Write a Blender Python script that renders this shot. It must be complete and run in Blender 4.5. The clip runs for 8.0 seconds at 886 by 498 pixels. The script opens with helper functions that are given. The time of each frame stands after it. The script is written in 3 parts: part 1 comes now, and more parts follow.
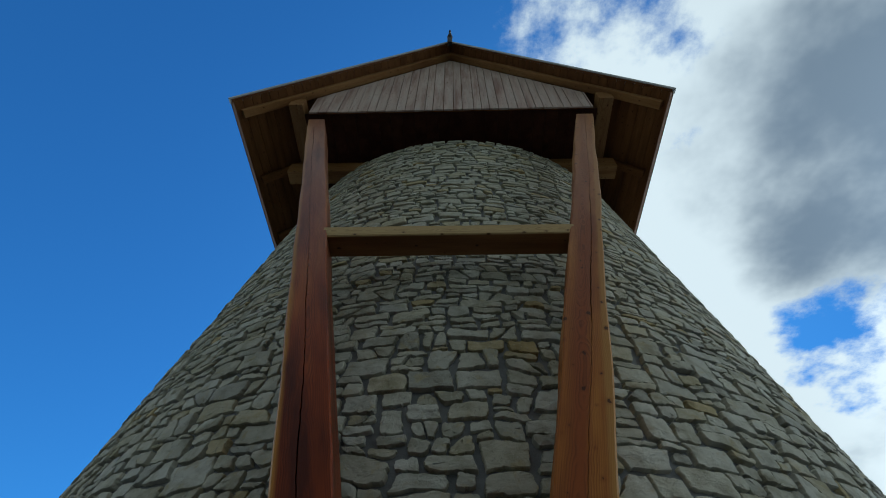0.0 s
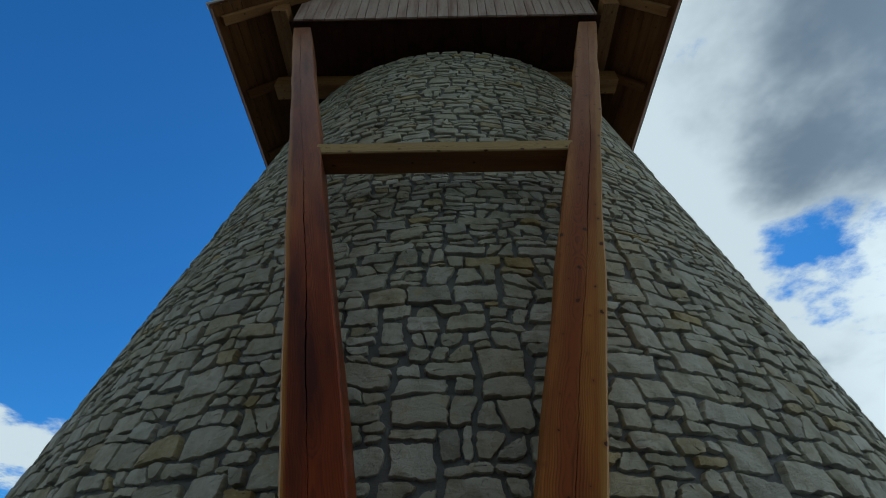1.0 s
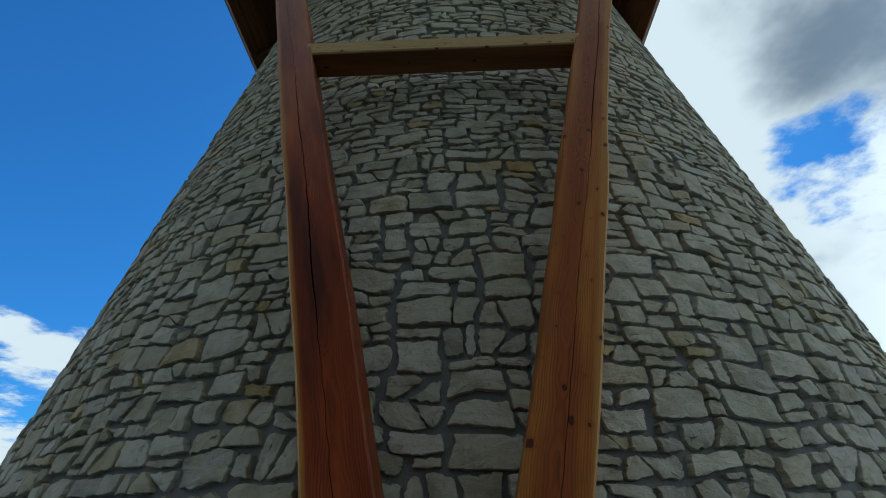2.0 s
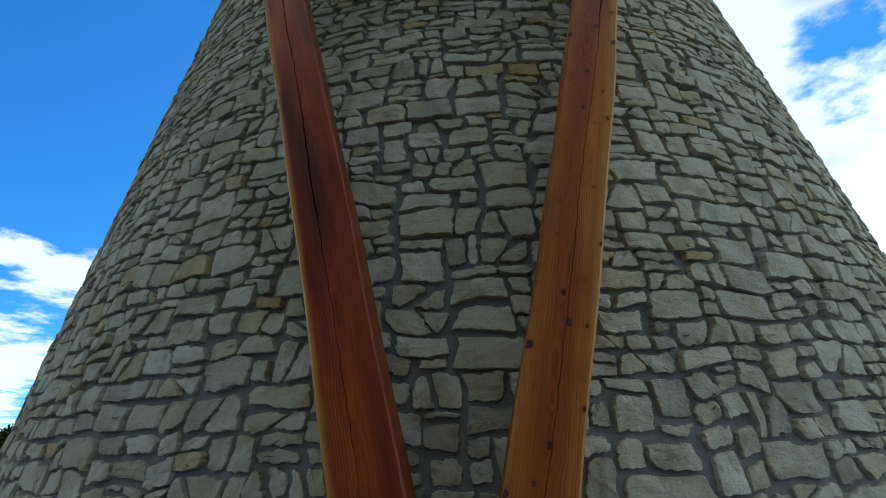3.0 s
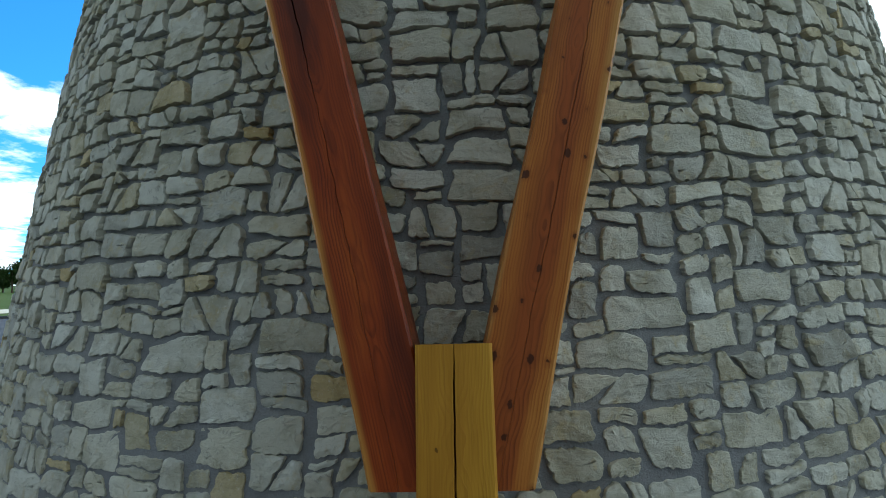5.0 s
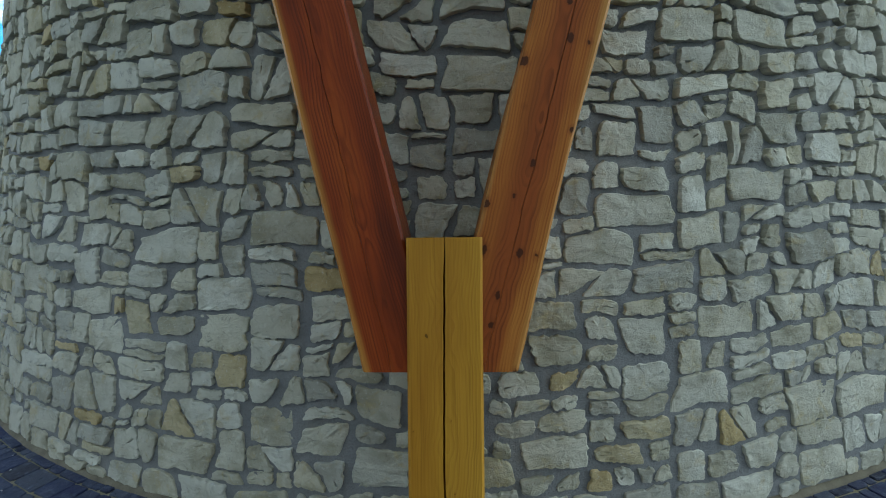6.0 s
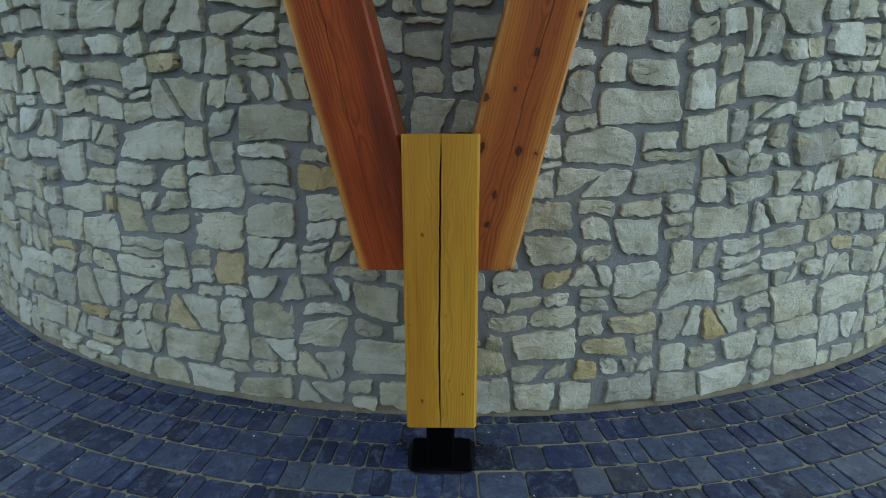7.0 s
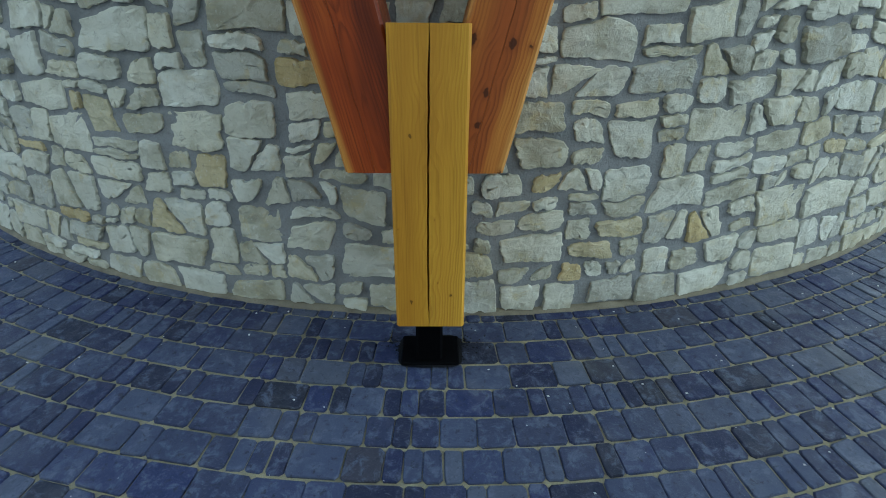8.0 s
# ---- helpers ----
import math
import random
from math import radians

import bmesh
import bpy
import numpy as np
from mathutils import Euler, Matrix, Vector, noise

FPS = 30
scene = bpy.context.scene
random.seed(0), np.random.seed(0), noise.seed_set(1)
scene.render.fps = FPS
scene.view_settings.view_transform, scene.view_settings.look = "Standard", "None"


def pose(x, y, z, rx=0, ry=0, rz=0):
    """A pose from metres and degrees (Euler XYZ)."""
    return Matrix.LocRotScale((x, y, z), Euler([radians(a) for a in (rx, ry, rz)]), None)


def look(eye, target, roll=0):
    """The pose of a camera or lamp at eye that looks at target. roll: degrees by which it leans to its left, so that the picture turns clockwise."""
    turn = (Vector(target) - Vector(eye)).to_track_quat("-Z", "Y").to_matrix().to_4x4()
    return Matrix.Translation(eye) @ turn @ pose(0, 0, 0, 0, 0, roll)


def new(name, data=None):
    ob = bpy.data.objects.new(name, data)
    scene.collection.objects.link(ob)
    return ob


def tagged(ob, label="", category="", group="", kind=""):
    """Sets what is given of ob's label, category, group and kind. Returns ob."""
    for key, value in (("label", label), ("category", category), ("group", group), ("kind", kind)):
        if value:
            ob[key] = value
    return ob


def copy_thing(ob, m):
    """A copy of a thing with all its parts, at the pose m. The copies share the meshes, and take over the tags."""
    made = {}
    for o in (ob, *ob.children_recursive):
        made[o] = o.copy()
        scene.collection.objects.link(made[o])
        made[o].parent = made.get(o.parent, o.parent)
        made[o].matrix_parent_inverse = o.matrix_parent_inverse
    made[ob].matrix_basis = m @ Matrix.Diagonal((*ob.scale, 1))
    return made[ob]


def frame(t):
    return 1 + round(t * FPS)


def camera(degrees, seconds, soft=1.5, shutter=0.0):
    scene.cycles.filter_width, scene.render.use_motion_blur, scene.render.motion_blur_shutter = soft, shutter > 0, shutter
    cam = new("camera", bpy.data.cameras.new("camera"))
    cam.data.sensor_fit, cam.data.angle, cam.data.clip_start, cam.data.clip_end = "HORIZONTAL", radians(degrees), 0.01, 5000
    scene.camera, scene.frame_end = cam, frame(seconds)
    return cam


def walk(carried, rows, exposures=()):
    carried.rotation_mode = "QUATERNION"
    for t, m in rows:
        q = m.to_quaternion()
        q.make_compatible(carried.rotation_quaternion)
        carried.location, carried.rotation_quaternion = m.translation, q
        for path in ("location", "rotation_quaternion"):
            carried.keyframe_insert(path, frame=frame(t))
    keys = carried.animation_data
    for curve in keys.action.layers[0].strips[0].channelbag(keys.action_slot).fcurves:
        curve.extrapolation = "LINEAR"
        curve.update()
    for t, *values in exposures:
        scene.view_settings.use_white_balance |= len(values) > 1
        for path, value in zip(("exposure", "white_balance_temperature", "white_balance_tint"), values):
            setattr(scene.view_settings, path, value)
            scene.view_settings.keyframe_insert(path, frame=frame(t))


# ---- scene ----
cam = camera(85.9, 8.0, soft=1.0)
PATH = [
    (0.0, pose(0.027, -0.048, 1.540, 142.88, -0.81, 1.57)),
    (0.5, pose(0.012, -0.044, 1.535, 138.46, -0.48, 1.30)),
    (1.0, pose(-0.002, -0.037, 1.524, 133.30, -0.06, 1.19)),
    (1.5, pose(-0.002, -0.035, 1.520, 127.77, 0.28, 1.53)),
    (3.0, pose(0.008, -0.026, 1.510, 111.77, 1.90, 3.07)),
    (3.5, pose(0.013, -0.024, 1.507, 107.22, 2.27, 3.36)),
    (4.0, pose(-0.002, -0.017, 1.495, 102.77, 2.55, 3.11)),
    (5.5, pose(-0.009, 0.020, 1.463, 87.09, 0.92, 1.40)),
    (6.0, pose(-0.009, 0.024, 1.459, 80.64, 0.68, 1.06)),
    (6.5, pose(-0.009, 0.034, 1.453, 74.94, 0.40, 1.01)),
    (7.0, pose(-0.008, 0.044, 1.445, 68.84, 0.18, 0.76)),
    (7.5, pose(-0.007, 0.056, 1.437, 63.29, -0.12, 0.32)),
    (8.0, pose(-0.010, 0.062, 1.433, 57.40, -0.51, -0.49)),
]
EXPOSURES = [(0.0, -0.38, 5950, 3), (1.0, -0.62, 5900, 3), (1.5, -0.58, 5900, 3), (3.0, 0.02, 5850, 3), (4.0, 0.26, 5800, 2), (5.5, 0.63, 5800, 1), (6.5, 0.93, 5750, 0), (8.0, 1.32, 5650, -2)]
walk(cam, PATH, EXPOSURES)

# ---- numbers of the plan, in metres ----
AXIS_X, AXIS_Y = 0.056, 6.621            # where the tower's axis stands
R_BASE, BATTER = 4.856, 0.1706
WALL_TOP = 8.85
SUN_AZ, SUN_EL = radians(18), radians(50)   # from +y towards +x


def wall_radius(z):
    return R_BASE - BATTER * z


def on_wall(theta, z, out=0.0):
    """A place on the tower's face; theta 0 lies on the side of the tail timbers."""
    r = wall_radius(z) + out
    return Vector((AXIS_X + r * math.sin(theta), AXIS_Y - r * math.cos(theta), z))


# ---- light ----
def build_world():
    world = bpy.data.worlds.new("sky")
    scene.world = world
    world.use_nodes = True
    nt = world.node_tree
    nt.nodes.clear()
    N, L = nt.nodes.new, nt.links.new
    sky = N("ShaderNodeTexSky")
    sky.sky_type, sky.sun_disc = "NISHITA", False
    sky.sun_elevation, sky.sun_rotation = SUN_EL, SUN_AZ
    sky.air_density, sky.dust_density, sky.ozone_density = 1.0, 0.3, 2.0
    co = N("ShaderNodeTexCoord")
    sep = N("ShaderNodeSeparateXYZ")
    L(co.outputs["Generated"], sep.inputs[0])

    def m(op, a, b=None, c=None, clamp=False):
        n = N("ShaderNodeMath")
        n.operation, n.use_clamp = op, clamp
        for i, v in enumerate((a, b, c)):
            if v is None:
                continue
            if isinstance(v, (int, float)):
                n.inputs[i].default_value = v
            else:
                L(v, n.inputs[i])
        return n.outputs[0]

    def ramp(v, lo, hi):
        n = N("ShaderNodeMapRange")
        n.interpolation_type = "SMOOTHSTEP"
        L(v, n.inputs[0])
        n.inputs[1].default_value, n.inputs[2].default_value = lo, hi
        return n.outputs[0]

    x, y, z = sep.outputs
    # a flat layer of cloud, seen in perspective
    up = m("ADD", m("MAXIMUM", z, 0.0), 0.12)
    flat = N("ShaderNodeCombineXYZ")
    L(m("DIVIDE", x, up), flat.inputs[0])
    L(m("DIVIDE", y, up), flat.inputs[1])

    def fbm(scale, detail, rough, shift):
        n = N("ShaderNodeTexNoise")
        n.inputs["Scale"].default_value = scale
        n.inputs["Detail"].default_value = detail
        n.inputs["Roughness"].default_value = rough
        mp = N("ShaderNodeMapping")
        mp.inputs["Location"].default_value = shift
        L(flat.outputs[0], mp.inputs[0])
        L(mp.outputs[0], n.inputs["Vector"])
        return n.outputs["Fac"]

    big = fbm(1.5, 9, 0.62, (3.1, 7.4, 0.0))
    # one large bank to the right of the tower, and a belt low over the land
    bank = m("ADD", m("MULTIPLY", x, 0.92), m("MULTIPLY", y, 0.05))
    bank = ramp(bank, -0.20, 0.26)
    belt = ramp(z, 0.37, 0.29)
    # cloud behind and far left is unseen, added to whiten light on the wall
    behind = m("MULTIPLY", m("MAXIMUM", ramp(y, 0.05, -0.25), ramp(x, -0.70, -0.85)), 1.25)
    cover = m("MAXIMUM", m("MAXIMUM", bank, behind), m("MULTIPLY", belt, 0.74))

    def towards(v):
        n = N("ShaderNodeVectorMath")
        n.operation = "DOT_PRODUCT"
        L(co.outputs["Generated"], n.inputs[0])
        n.inputs[1].default_value = Vector(v).normalized()
        return n.outputs["Value"]

    dens = m("SUBTRACT", m("ADD", big, m("MULTIPLY", cover, 0.37)), 0.07)
    gap = ramp(towards((0.640, 0.585, 0.50)), 0.988, 0.9990)
    mask = ramp(m("SUBTRACT", dens, m("MULTIPLY", gap, 0.19)), 0.62, 0.72)
    # thick parts show their grey undersides
    thick = fbm(1.15, 6, 0.55, (1.7, 2.2, 0.0))
    core = ramp(towards((0.60, 0.34, 0.72)), 0.93, 0.995)
    grey = ramp(m("ADD", m("ADD", m("MULTIPLY", thick, 0.8), m("MULTIPLY", core, 0.26)), m("MULTIPLY", dens, 0.22)), 0.64, 0.84)
    tone = N("ShaderNodeMix")
    tone.data_type = "RGBA"
    L(grey, tone.inputs["Factor"])
    tone.inputs["A"].default_value = (9.2, 10.0, 10.3, 1)
    tone.inputs["B"].default_value = (2.3, 2.95, 3.75, 1)
    mix = N("ShaderNodeMix")
    mix.data_type = "RGBA"
    L(mask, mix.inputs["Factor"])
    # clouds brighten sunward; flanks, mostly out of view, boosted to light the tower's sides
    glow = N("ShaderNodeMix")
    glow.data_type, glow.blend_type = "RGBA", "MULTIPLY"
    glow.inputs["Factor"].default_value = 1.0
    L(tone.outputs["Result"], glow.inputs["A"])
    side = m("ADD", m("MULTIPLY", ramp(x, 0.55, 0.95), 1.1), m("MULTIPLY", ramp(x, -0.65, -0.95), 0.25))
    # clouds behind the viewpoint kept dim so the wall's front stays darker
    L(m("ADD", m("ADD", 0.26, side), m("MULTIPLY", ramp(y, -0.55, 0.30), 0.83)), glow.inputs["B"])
    tint = N("ShaderNodeMix")
    tint.data_type, tint.blend_type = "RGBA", "MULTIPLY"
    tint.inputs["Factor"].default_value = 1.0
    L(sky.outputs[0], tint.inputs["A"])
    tint.inputs["B"].default_value = (0.36, 1.04, 1.70, 1)
    L(tint.outputs["Result"], mix.inputs["A"])
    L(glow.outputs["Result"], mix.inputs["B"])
    bg = N("ShaderNodeBackground")
    bg.inputs["Strength"].default_value = 0.1
    L(mix.outputs["Result"], bg.inputs["Color"])
    out = N("ShaderNodeOutputWorld")
    L(bg.outputs[0], out.inputs[0])


build_world()
sun_data = bpy.data.lights.new("sun", "SUN")
sun_data.energy, sun_data.angle, sun_data.color = 2.0, radians(0.6), (1.0, 0.95, 0.86)
sun = new("sun", sun_data)
sun.matrix_world = look(
    (30 * math.sin(SUN_AZ) * math.cos(SUN_EL), AXIS_Y + 30 * math.cos(SUN_AZ) * math.cos(SUN_EL), 30 * math.sin(SUN_EL)),
    (0, AXIS_Y, 0))


# ---- materials ----
class Mat:
    """A node material with short hands for its nodes."""

    def __init__(self, name):
        self.m = bpy.data.materials.new(name)
        self.m.use_nodes = True
        self.t = self.m.node_tree
        self.b = self.t.nodes["Principled BSDF"]
        self.co = self.t.nodes.new("ShaderNodeTexCoord")

    def link(self, a, b):
        self.t.links.new(a, b)

    def mapped(self, scale=(1, 1, 1), shift=None, space="Object"):
        n = self.t.nodes.new("ShaderNodeMapping")
        n.inputs["Scale"].default_value = scale
        self.link(self.co.outputs[space], n.inputs[0])
        if shift is not None:
            self.link(shift, n.inputs["Location"])
        return n.outputs[0]

    def noise(self, vec, scale, detail=4, rough=0.55, warp=0.0):
        n = self.t.nodes.new("ShaderNodeTexNoise")
        n.inputs["Scale"].default_value, n.inputs["Detail"].default_value = scale, detail
        n.inputs["Roughness"].default_value, n.inputs["Distortion"].default_value = rough, warp
        self.link(vec, n.inputs["Vector"])
        return n.outputs["Fac"]

    def voronoi(self, vec, scale, feature="F1"):
        n = self.t.nodes.new("ShaderNodeTexVoronoi")
        n.feature = feature
        n.inputs["Scale"].default_value = scale
        self.link(vec, n.inputs["Vector"])
        return n.outputs["Distance"]

    def math(self, op, a, b=0.0):
        n = self.t.nodes.new("ShaderNodeMath")
        n.operation = op
        for i, v in enumerate((a, b)):
            if isinstance(v, (int, float)):
                n.inputs[i].default_value = v
            else:
                self.link(v, n.inputs[i])
        return n.outputs[0]

    def step(self, v, lo, hi, a=0.0, b=1.0):
        n = self.t.nodes.new("ShaderNodeMapRange")
        n.interpolation_type = "SMOOTHSTEP"
        self.link(v, n.inputs[0])
        for i, q in enumerate((lo, hi, a, b)):
            n.inputs[i + 1].default_value = q
        return n.outputs[0]

    def ramp(self, v, stops):
        n = self.t.nodes.new("ShaderNodeValToRGB")
        e = n.color_ramp.elements
        while len(e) < len(stops):
            e.new(0.5)
        for el, (p, c) in zip(e, stops):
            el.position, el.color = p, (*c, 1)
        self.link(v, n.inputs[0])
        return n.outputs["Color"]

    def mix(self, fac, a, b, blend="MIX"):
        n = self.t.nodes.new("ShaderNodeMix")
        n.data_type, n.blend_type = "RGBA", blend
        for key, v in (("Factor", fac), ("A", a), ("B", b)):
            if isinstance(v, (int, float)):
                n.inputs[key].default_value = v
            elif isinstance(v, tuple):
                n.inputs[key].default_value = (*v, 1)
            else:
                self.link(v, n.inputs[key])
        return n.outputs["Result"]

    def chance(self):
        """A number from 0 to 1 for each piece, joined or single."""
        a = self.t.nodes.new("ShaderNodeObjectInfo").outputs["Random"]
        b = self.t.nodes.new("ShaderNodeNewGeometry").outputs["Random Per Island"]
        return self.math("FRACT", self.math("ADD", a, b))

    def bump(self, h, strength, dist, under=None):
        n = self.t.nodes.new("ShaderNodeBump")
        n.inputs["Strength"].default_value, n.inputs["Distance"].default_value = strength, dist
        self.link(h, n.inputs["Height"])
        if under is not None:
            self.link(under, n.inputs["Normal"])
        self.link(n.outputs[0], self.b.inputs["Normal"])
        return n.outputs[0]

    def done(self, colour, rough, metal=0.0, spec=0.5):
        for key, v in (("Base Color", colour), ("Roughness", rough), ("Metallic", metal), ("Specular IOR Level", spec)):
            if isinstance(v, tuple):
                self.b.inputs[key].default_value = (*v, 1)
            elif isinstance(v, (int, float)):
                self.b.inputs[key].default_value = v
            else:
                self.link(v, self.b.inputs[key])
        return self.m


def world_place(k):
    """Where a point lies in the place, the same for single and joined pieces."""
    return k.t.nodes.new("ShaderNodeNewGeometry").outputs["Position"]


def stone_material():
    k = Mat("limestone")
    p = world_place(k)
    r = k.chance()
    base = k.ramp(r, [(0.0, (0.38, 0.375, 0.32)), (0.15, (0.56, 0.56, 0.485)), (0.32, (0.45, 0.435, 0.34)), (0.5, (0.64, 0.64, 0.56)),
                      (0.68, (0.52, 0.505, 0.405)), (0.84, (0.60, 0.59, 0.49)), (0.95, (0.53, 0.49, 0.345)), (1.0, (0.50, 0.395, 0.195))])
    blotch = k.noise(p, 7.0, 5, 0.6)
    grain = k.noise(p, 55.0, 6, 0.7)
    col = k.mix(k.step(blotch, 0.42, 0.68), base, k.mix(1.0, base, (0.72, 0.70, 0.64), "MULTIPLY"))
    ochre = k.step(k.noise(p, 11.0, 4, 0.6, 0.6), 0.54, 0.72, 0.0, 0.55)
    col = k.mix(ochre, col, (0.47, 0.39, 0.20))
    col = k.mix(k.step(grain, 0.60, 0.78, 0.0, 0.55), col, (0.17, 0.165, 0.145))
    col = k.mix(k.step(grain, 0.46, 0.28, 0.0, 0.55), col, (0.64, 0.635, 0.56))
    scar = k.noise(p, 24.0, 6, 0.72, 0.8)
    col = k.mix(k.step(scar, 0.56, 0.70, 0.0, 0.55), col, (0.21, 0.205, 0.175))
    pits = k.step(k.voronoi(p, 42.0), 0.02, 0.16)
    bed = k.noise(k.mix(1.0, p, (4.0, 4.0, 26.0), "MULTIPLY"), 1.0, 5, 0.65)
    h = k.math("ADD", k.math("MULTIPLY", grain, 0.5), k.math("ADD", k.math("MULTIPLY", bed, 0.7), k.math("MULTIPLY", pits, 0.10)))
    k.bump(k.math("ADD", k.math("MULTIPLY", h, 0.7), k.math("MULTIPLY", scar, 0.8)), 0.9, 0.014)
    return k.done(col, 0.9, spec=0.25)


def mortar_material():
    k = Mat("mortar")
    p = world_place(k)
    a, g = k.noise(p, 3.0, 5, 0.6), k.noise(p, 130.0, 4, 0.7)
    col = k.ramp(a, [(0.3, (0.19, 0.195, 0.20)), (0.55, (0.26, 0.265, 0.27)), (0.75, (0.23, 0.228, 0.215))])
    col = k.mix(k.step(g, 0.4, 0.7, 0.0, 0.4), col, (0.15, 0.15, 0.14))
    k.bump(k.math("ADD", g, k.math("MULTIPLY", k.noise(p, 30.0, 4, 0.6), 1.5)), 0.7, 0.008)
    return k.done(col, 0.95, spec=0.2)


def wood_material(name, dark, mid, light, sap=None, sap_side=-1, half=0.13, knots=0.0, weather=0.0, rough=0.55, ring=1.0, bleach=0.0, heart=None, ksize=1.0, lit_front=None, grain=0.52, sparse=0.22):
    """Sawn timber with its grain along the local z axis."""
    k = Mat(name)
    r = k.chance()
    off = k.t.nodes.new("ShaderNodeCombineXYZ")
    k.link(k.math("MULTIPLY", r, 7.0), off.inputs[0])
    k.link(k.math("MULTIPLY", r, 31.0), off.inputs[2])
    # growth rings round a wandering pith just behind the face, cut into flames and straight lines
    axes = k.t.nodes.new("ShaderNodeSeparateXYZ")
    k.link(k.co.outputs["Object"], axes.inputs[0])
    sway = k.math("MULTIPLY", k.math("SUBTRACT", k.noise(k.mapped((0.4, 0.4, 1.1), off.outputs[0]), 1.0, 2, 0.5), 0.5), 0.07)
    dive = k.math("MULTIPLY", k.math("SUBTRACT", k.noise(k.mapped((0.5, 0.5, 1.3), off.outputs[0]), 1.3, 3, 0.6), 0.5), 0.13)
    ax = k.math("ADD", axes.outputs[0], sway)
    ay = k.math("ADD", k.math("SUBTRACT", axes.outputs[1], 0.035), dive)
    reach = k.math("SQRT", k.math("ADD", k.math("MULTIPLY", ax, ax), k.math("MULTIPLY", ay, ay)))
    ripple = k.noise(k.mapped((30.0, 30.0, 3.0), off.outputs[0]), 1.0, 3, 0.5)
    count = k.math("ADD", k.math("MULTIPLY", reach, 115.0 * ring), k.math("MULTIPLY", ripple, 1.5))
    saw = k.math("FRACT", count)
    lines = k.math("MULTIPLY", k.step(saw, 0.30, 0.88), k.step(saw, 1.0, 0.92))
    patchy = k.noise(k.mapped((22.0, 22.0, 1.4), off.outputs[0]), 1.0, 3, 0.6)
    lines = k.math("MULTIPLY", lines, k.step(patchy, 0.32, 0.66, 0.12, 1.0))
    fine = k.noise(k.mapped((160.0, 160.0, 2.2), off.outputs[0]), 1.0, 4, 0.65)
    wide = k.noise(k.mapped((5.0, 5.0, 0.7), off.outputs[0]), 1.0, 4, 0.6)
    col = k.ramp(k.math("ADD", k.math("MULTIPLY", wide, 0.6), k.math("MULTIPLY", k.noise(k.mapped((2.2, 2.2, 0.35), off.outputs[0]), 1.6, 3, 0.5), 0.4)), [(0.38, dark), (0.5, mid), (0.62, light)])
    col = k.mix(k.math("MULTIPLY", lines, grain), col, dark)
    col = k.mix(k.step(fine, 0.47, 0.74, 0.0, 0.4), col, tuple(c * 0.45 for c in dark))
    col = k.mix(k.math("MULTIPLY", r, 0.25), col, tuple(c * 0.6 for c in mid))
    if heart:
        hx = k.t.nodes.new("ShaderNodeSeparateXYZ")
        k.link(k.co.outputs["Object"], hx.inputs[0])
        mid_x = k.math("ADD", hx.outputs[0], k.math("MULTIPLY", k.math("SUBTRACT", wide, 0.5), 0.16))
        core = k.step(k.math("ABSOLUTE", mid_x), 0.075, 0.022, 0.0, 0.9)
        col = k.mix(core, col, k.mix(k.math("MULTIPLY", lines, 0.7), heart, tuple(c * 0.35 for c in heart)))
    if sap:
        sx = k.t.nodes.new("ShaderNodeSeparateXYZ")
        k.link(k.co.outputs["Object"], sx.inputs[0])
        edge = k.math("ADD", (k.math("MULTIPLY", sx.outputs[0], sap_side) if sap_side else k.math("ABSOLUTE", sx.outputs[0])), k.math("MULTIPLY", k.math("SUBTRACT", wide, 0.5), 0.05))
        col = k.mix(k.step(edge, half - 0.036, half - 0.008, 0.0, 0.9), col, k.mix(k.math("MULTIPLY", lines, 0.35), sap, mid))
    if lit_front:
        # outer face painted paler to read as lit, other faces stay darker
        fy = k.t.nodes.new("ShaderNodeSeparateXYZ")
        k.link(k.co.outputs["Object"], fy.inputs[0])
        col = k.mix(k.step(k.math("ADD", fy.outputs[1], k.math("MULTIPLY", wide, 0.02)), 0.03, 0.012, 0.0, 0.85), col, k.mix(k.math("MULTIPLY", lines, 0.4), lit_front, mid))
    if knots:
        kx = k.t.nodes.new("ShaderNodeSeparateXYZ")
        k.link(k.co.outputs["Object"], kx.inputs[0])
        kv = k.t.nodes.new("ShaderNodeCombineXYZ")
        k.link(k.math("ADD", k.math("MULTIPLY", k.math("ADD", kx.outputs[0], kx.outputs[1]), 8.0), k.math("MULTIPLY", r, 17.0)), kv.inputs[0])
        k.link(k.math("MULTIPLY", kx.outputs[2], 6.0), kv.inputs[1])
        vo = k.t.nodes.new("ShaderNodeTexVoronoi")
        vo.voronoi_dimensions = "2D"
        vo.inputs["Scale"].default_value = 1.0
        stray = k.t.nodes.new("ShaderNodeTexNoise")
        stray.inputs["Scale"].default_value, stray.inputs["Detail"].default_value = 9.0, 3.0
        k.link(kv.outputs[0], stray.inputs["Vector"])
        k.link(k.mix(0.07, kv.outputs[0], stray.outputs["Color"], "LINEAR_LIGHT"), vo.inputs["Vector"])
        pick = k.t.nodes.new("ShaderNodeSeparateColor")
        k.link(vo.outputs["Color"], pick.inputs[0])
        size = k.step(pick.outputs[0], sparse, 1.0, 0.0, 0.085 * ksize)
        d = k.math("SUBTRACT", vo.outputs["Distance"], k.math("MULTIPLY", size, k.math("ADD", wide, 0.5)))
        ringed = k.step(d, 0.10 * ksize, 0.0, 0.0, 0.45 * knots)
        col = k.mix(ringed, col, dark)
        col = k.mix(k.step(d, 0.010 * ksize, -0.016 * ksize, 0.0, knots), col, tuple(c * 0.24 for c in dark))
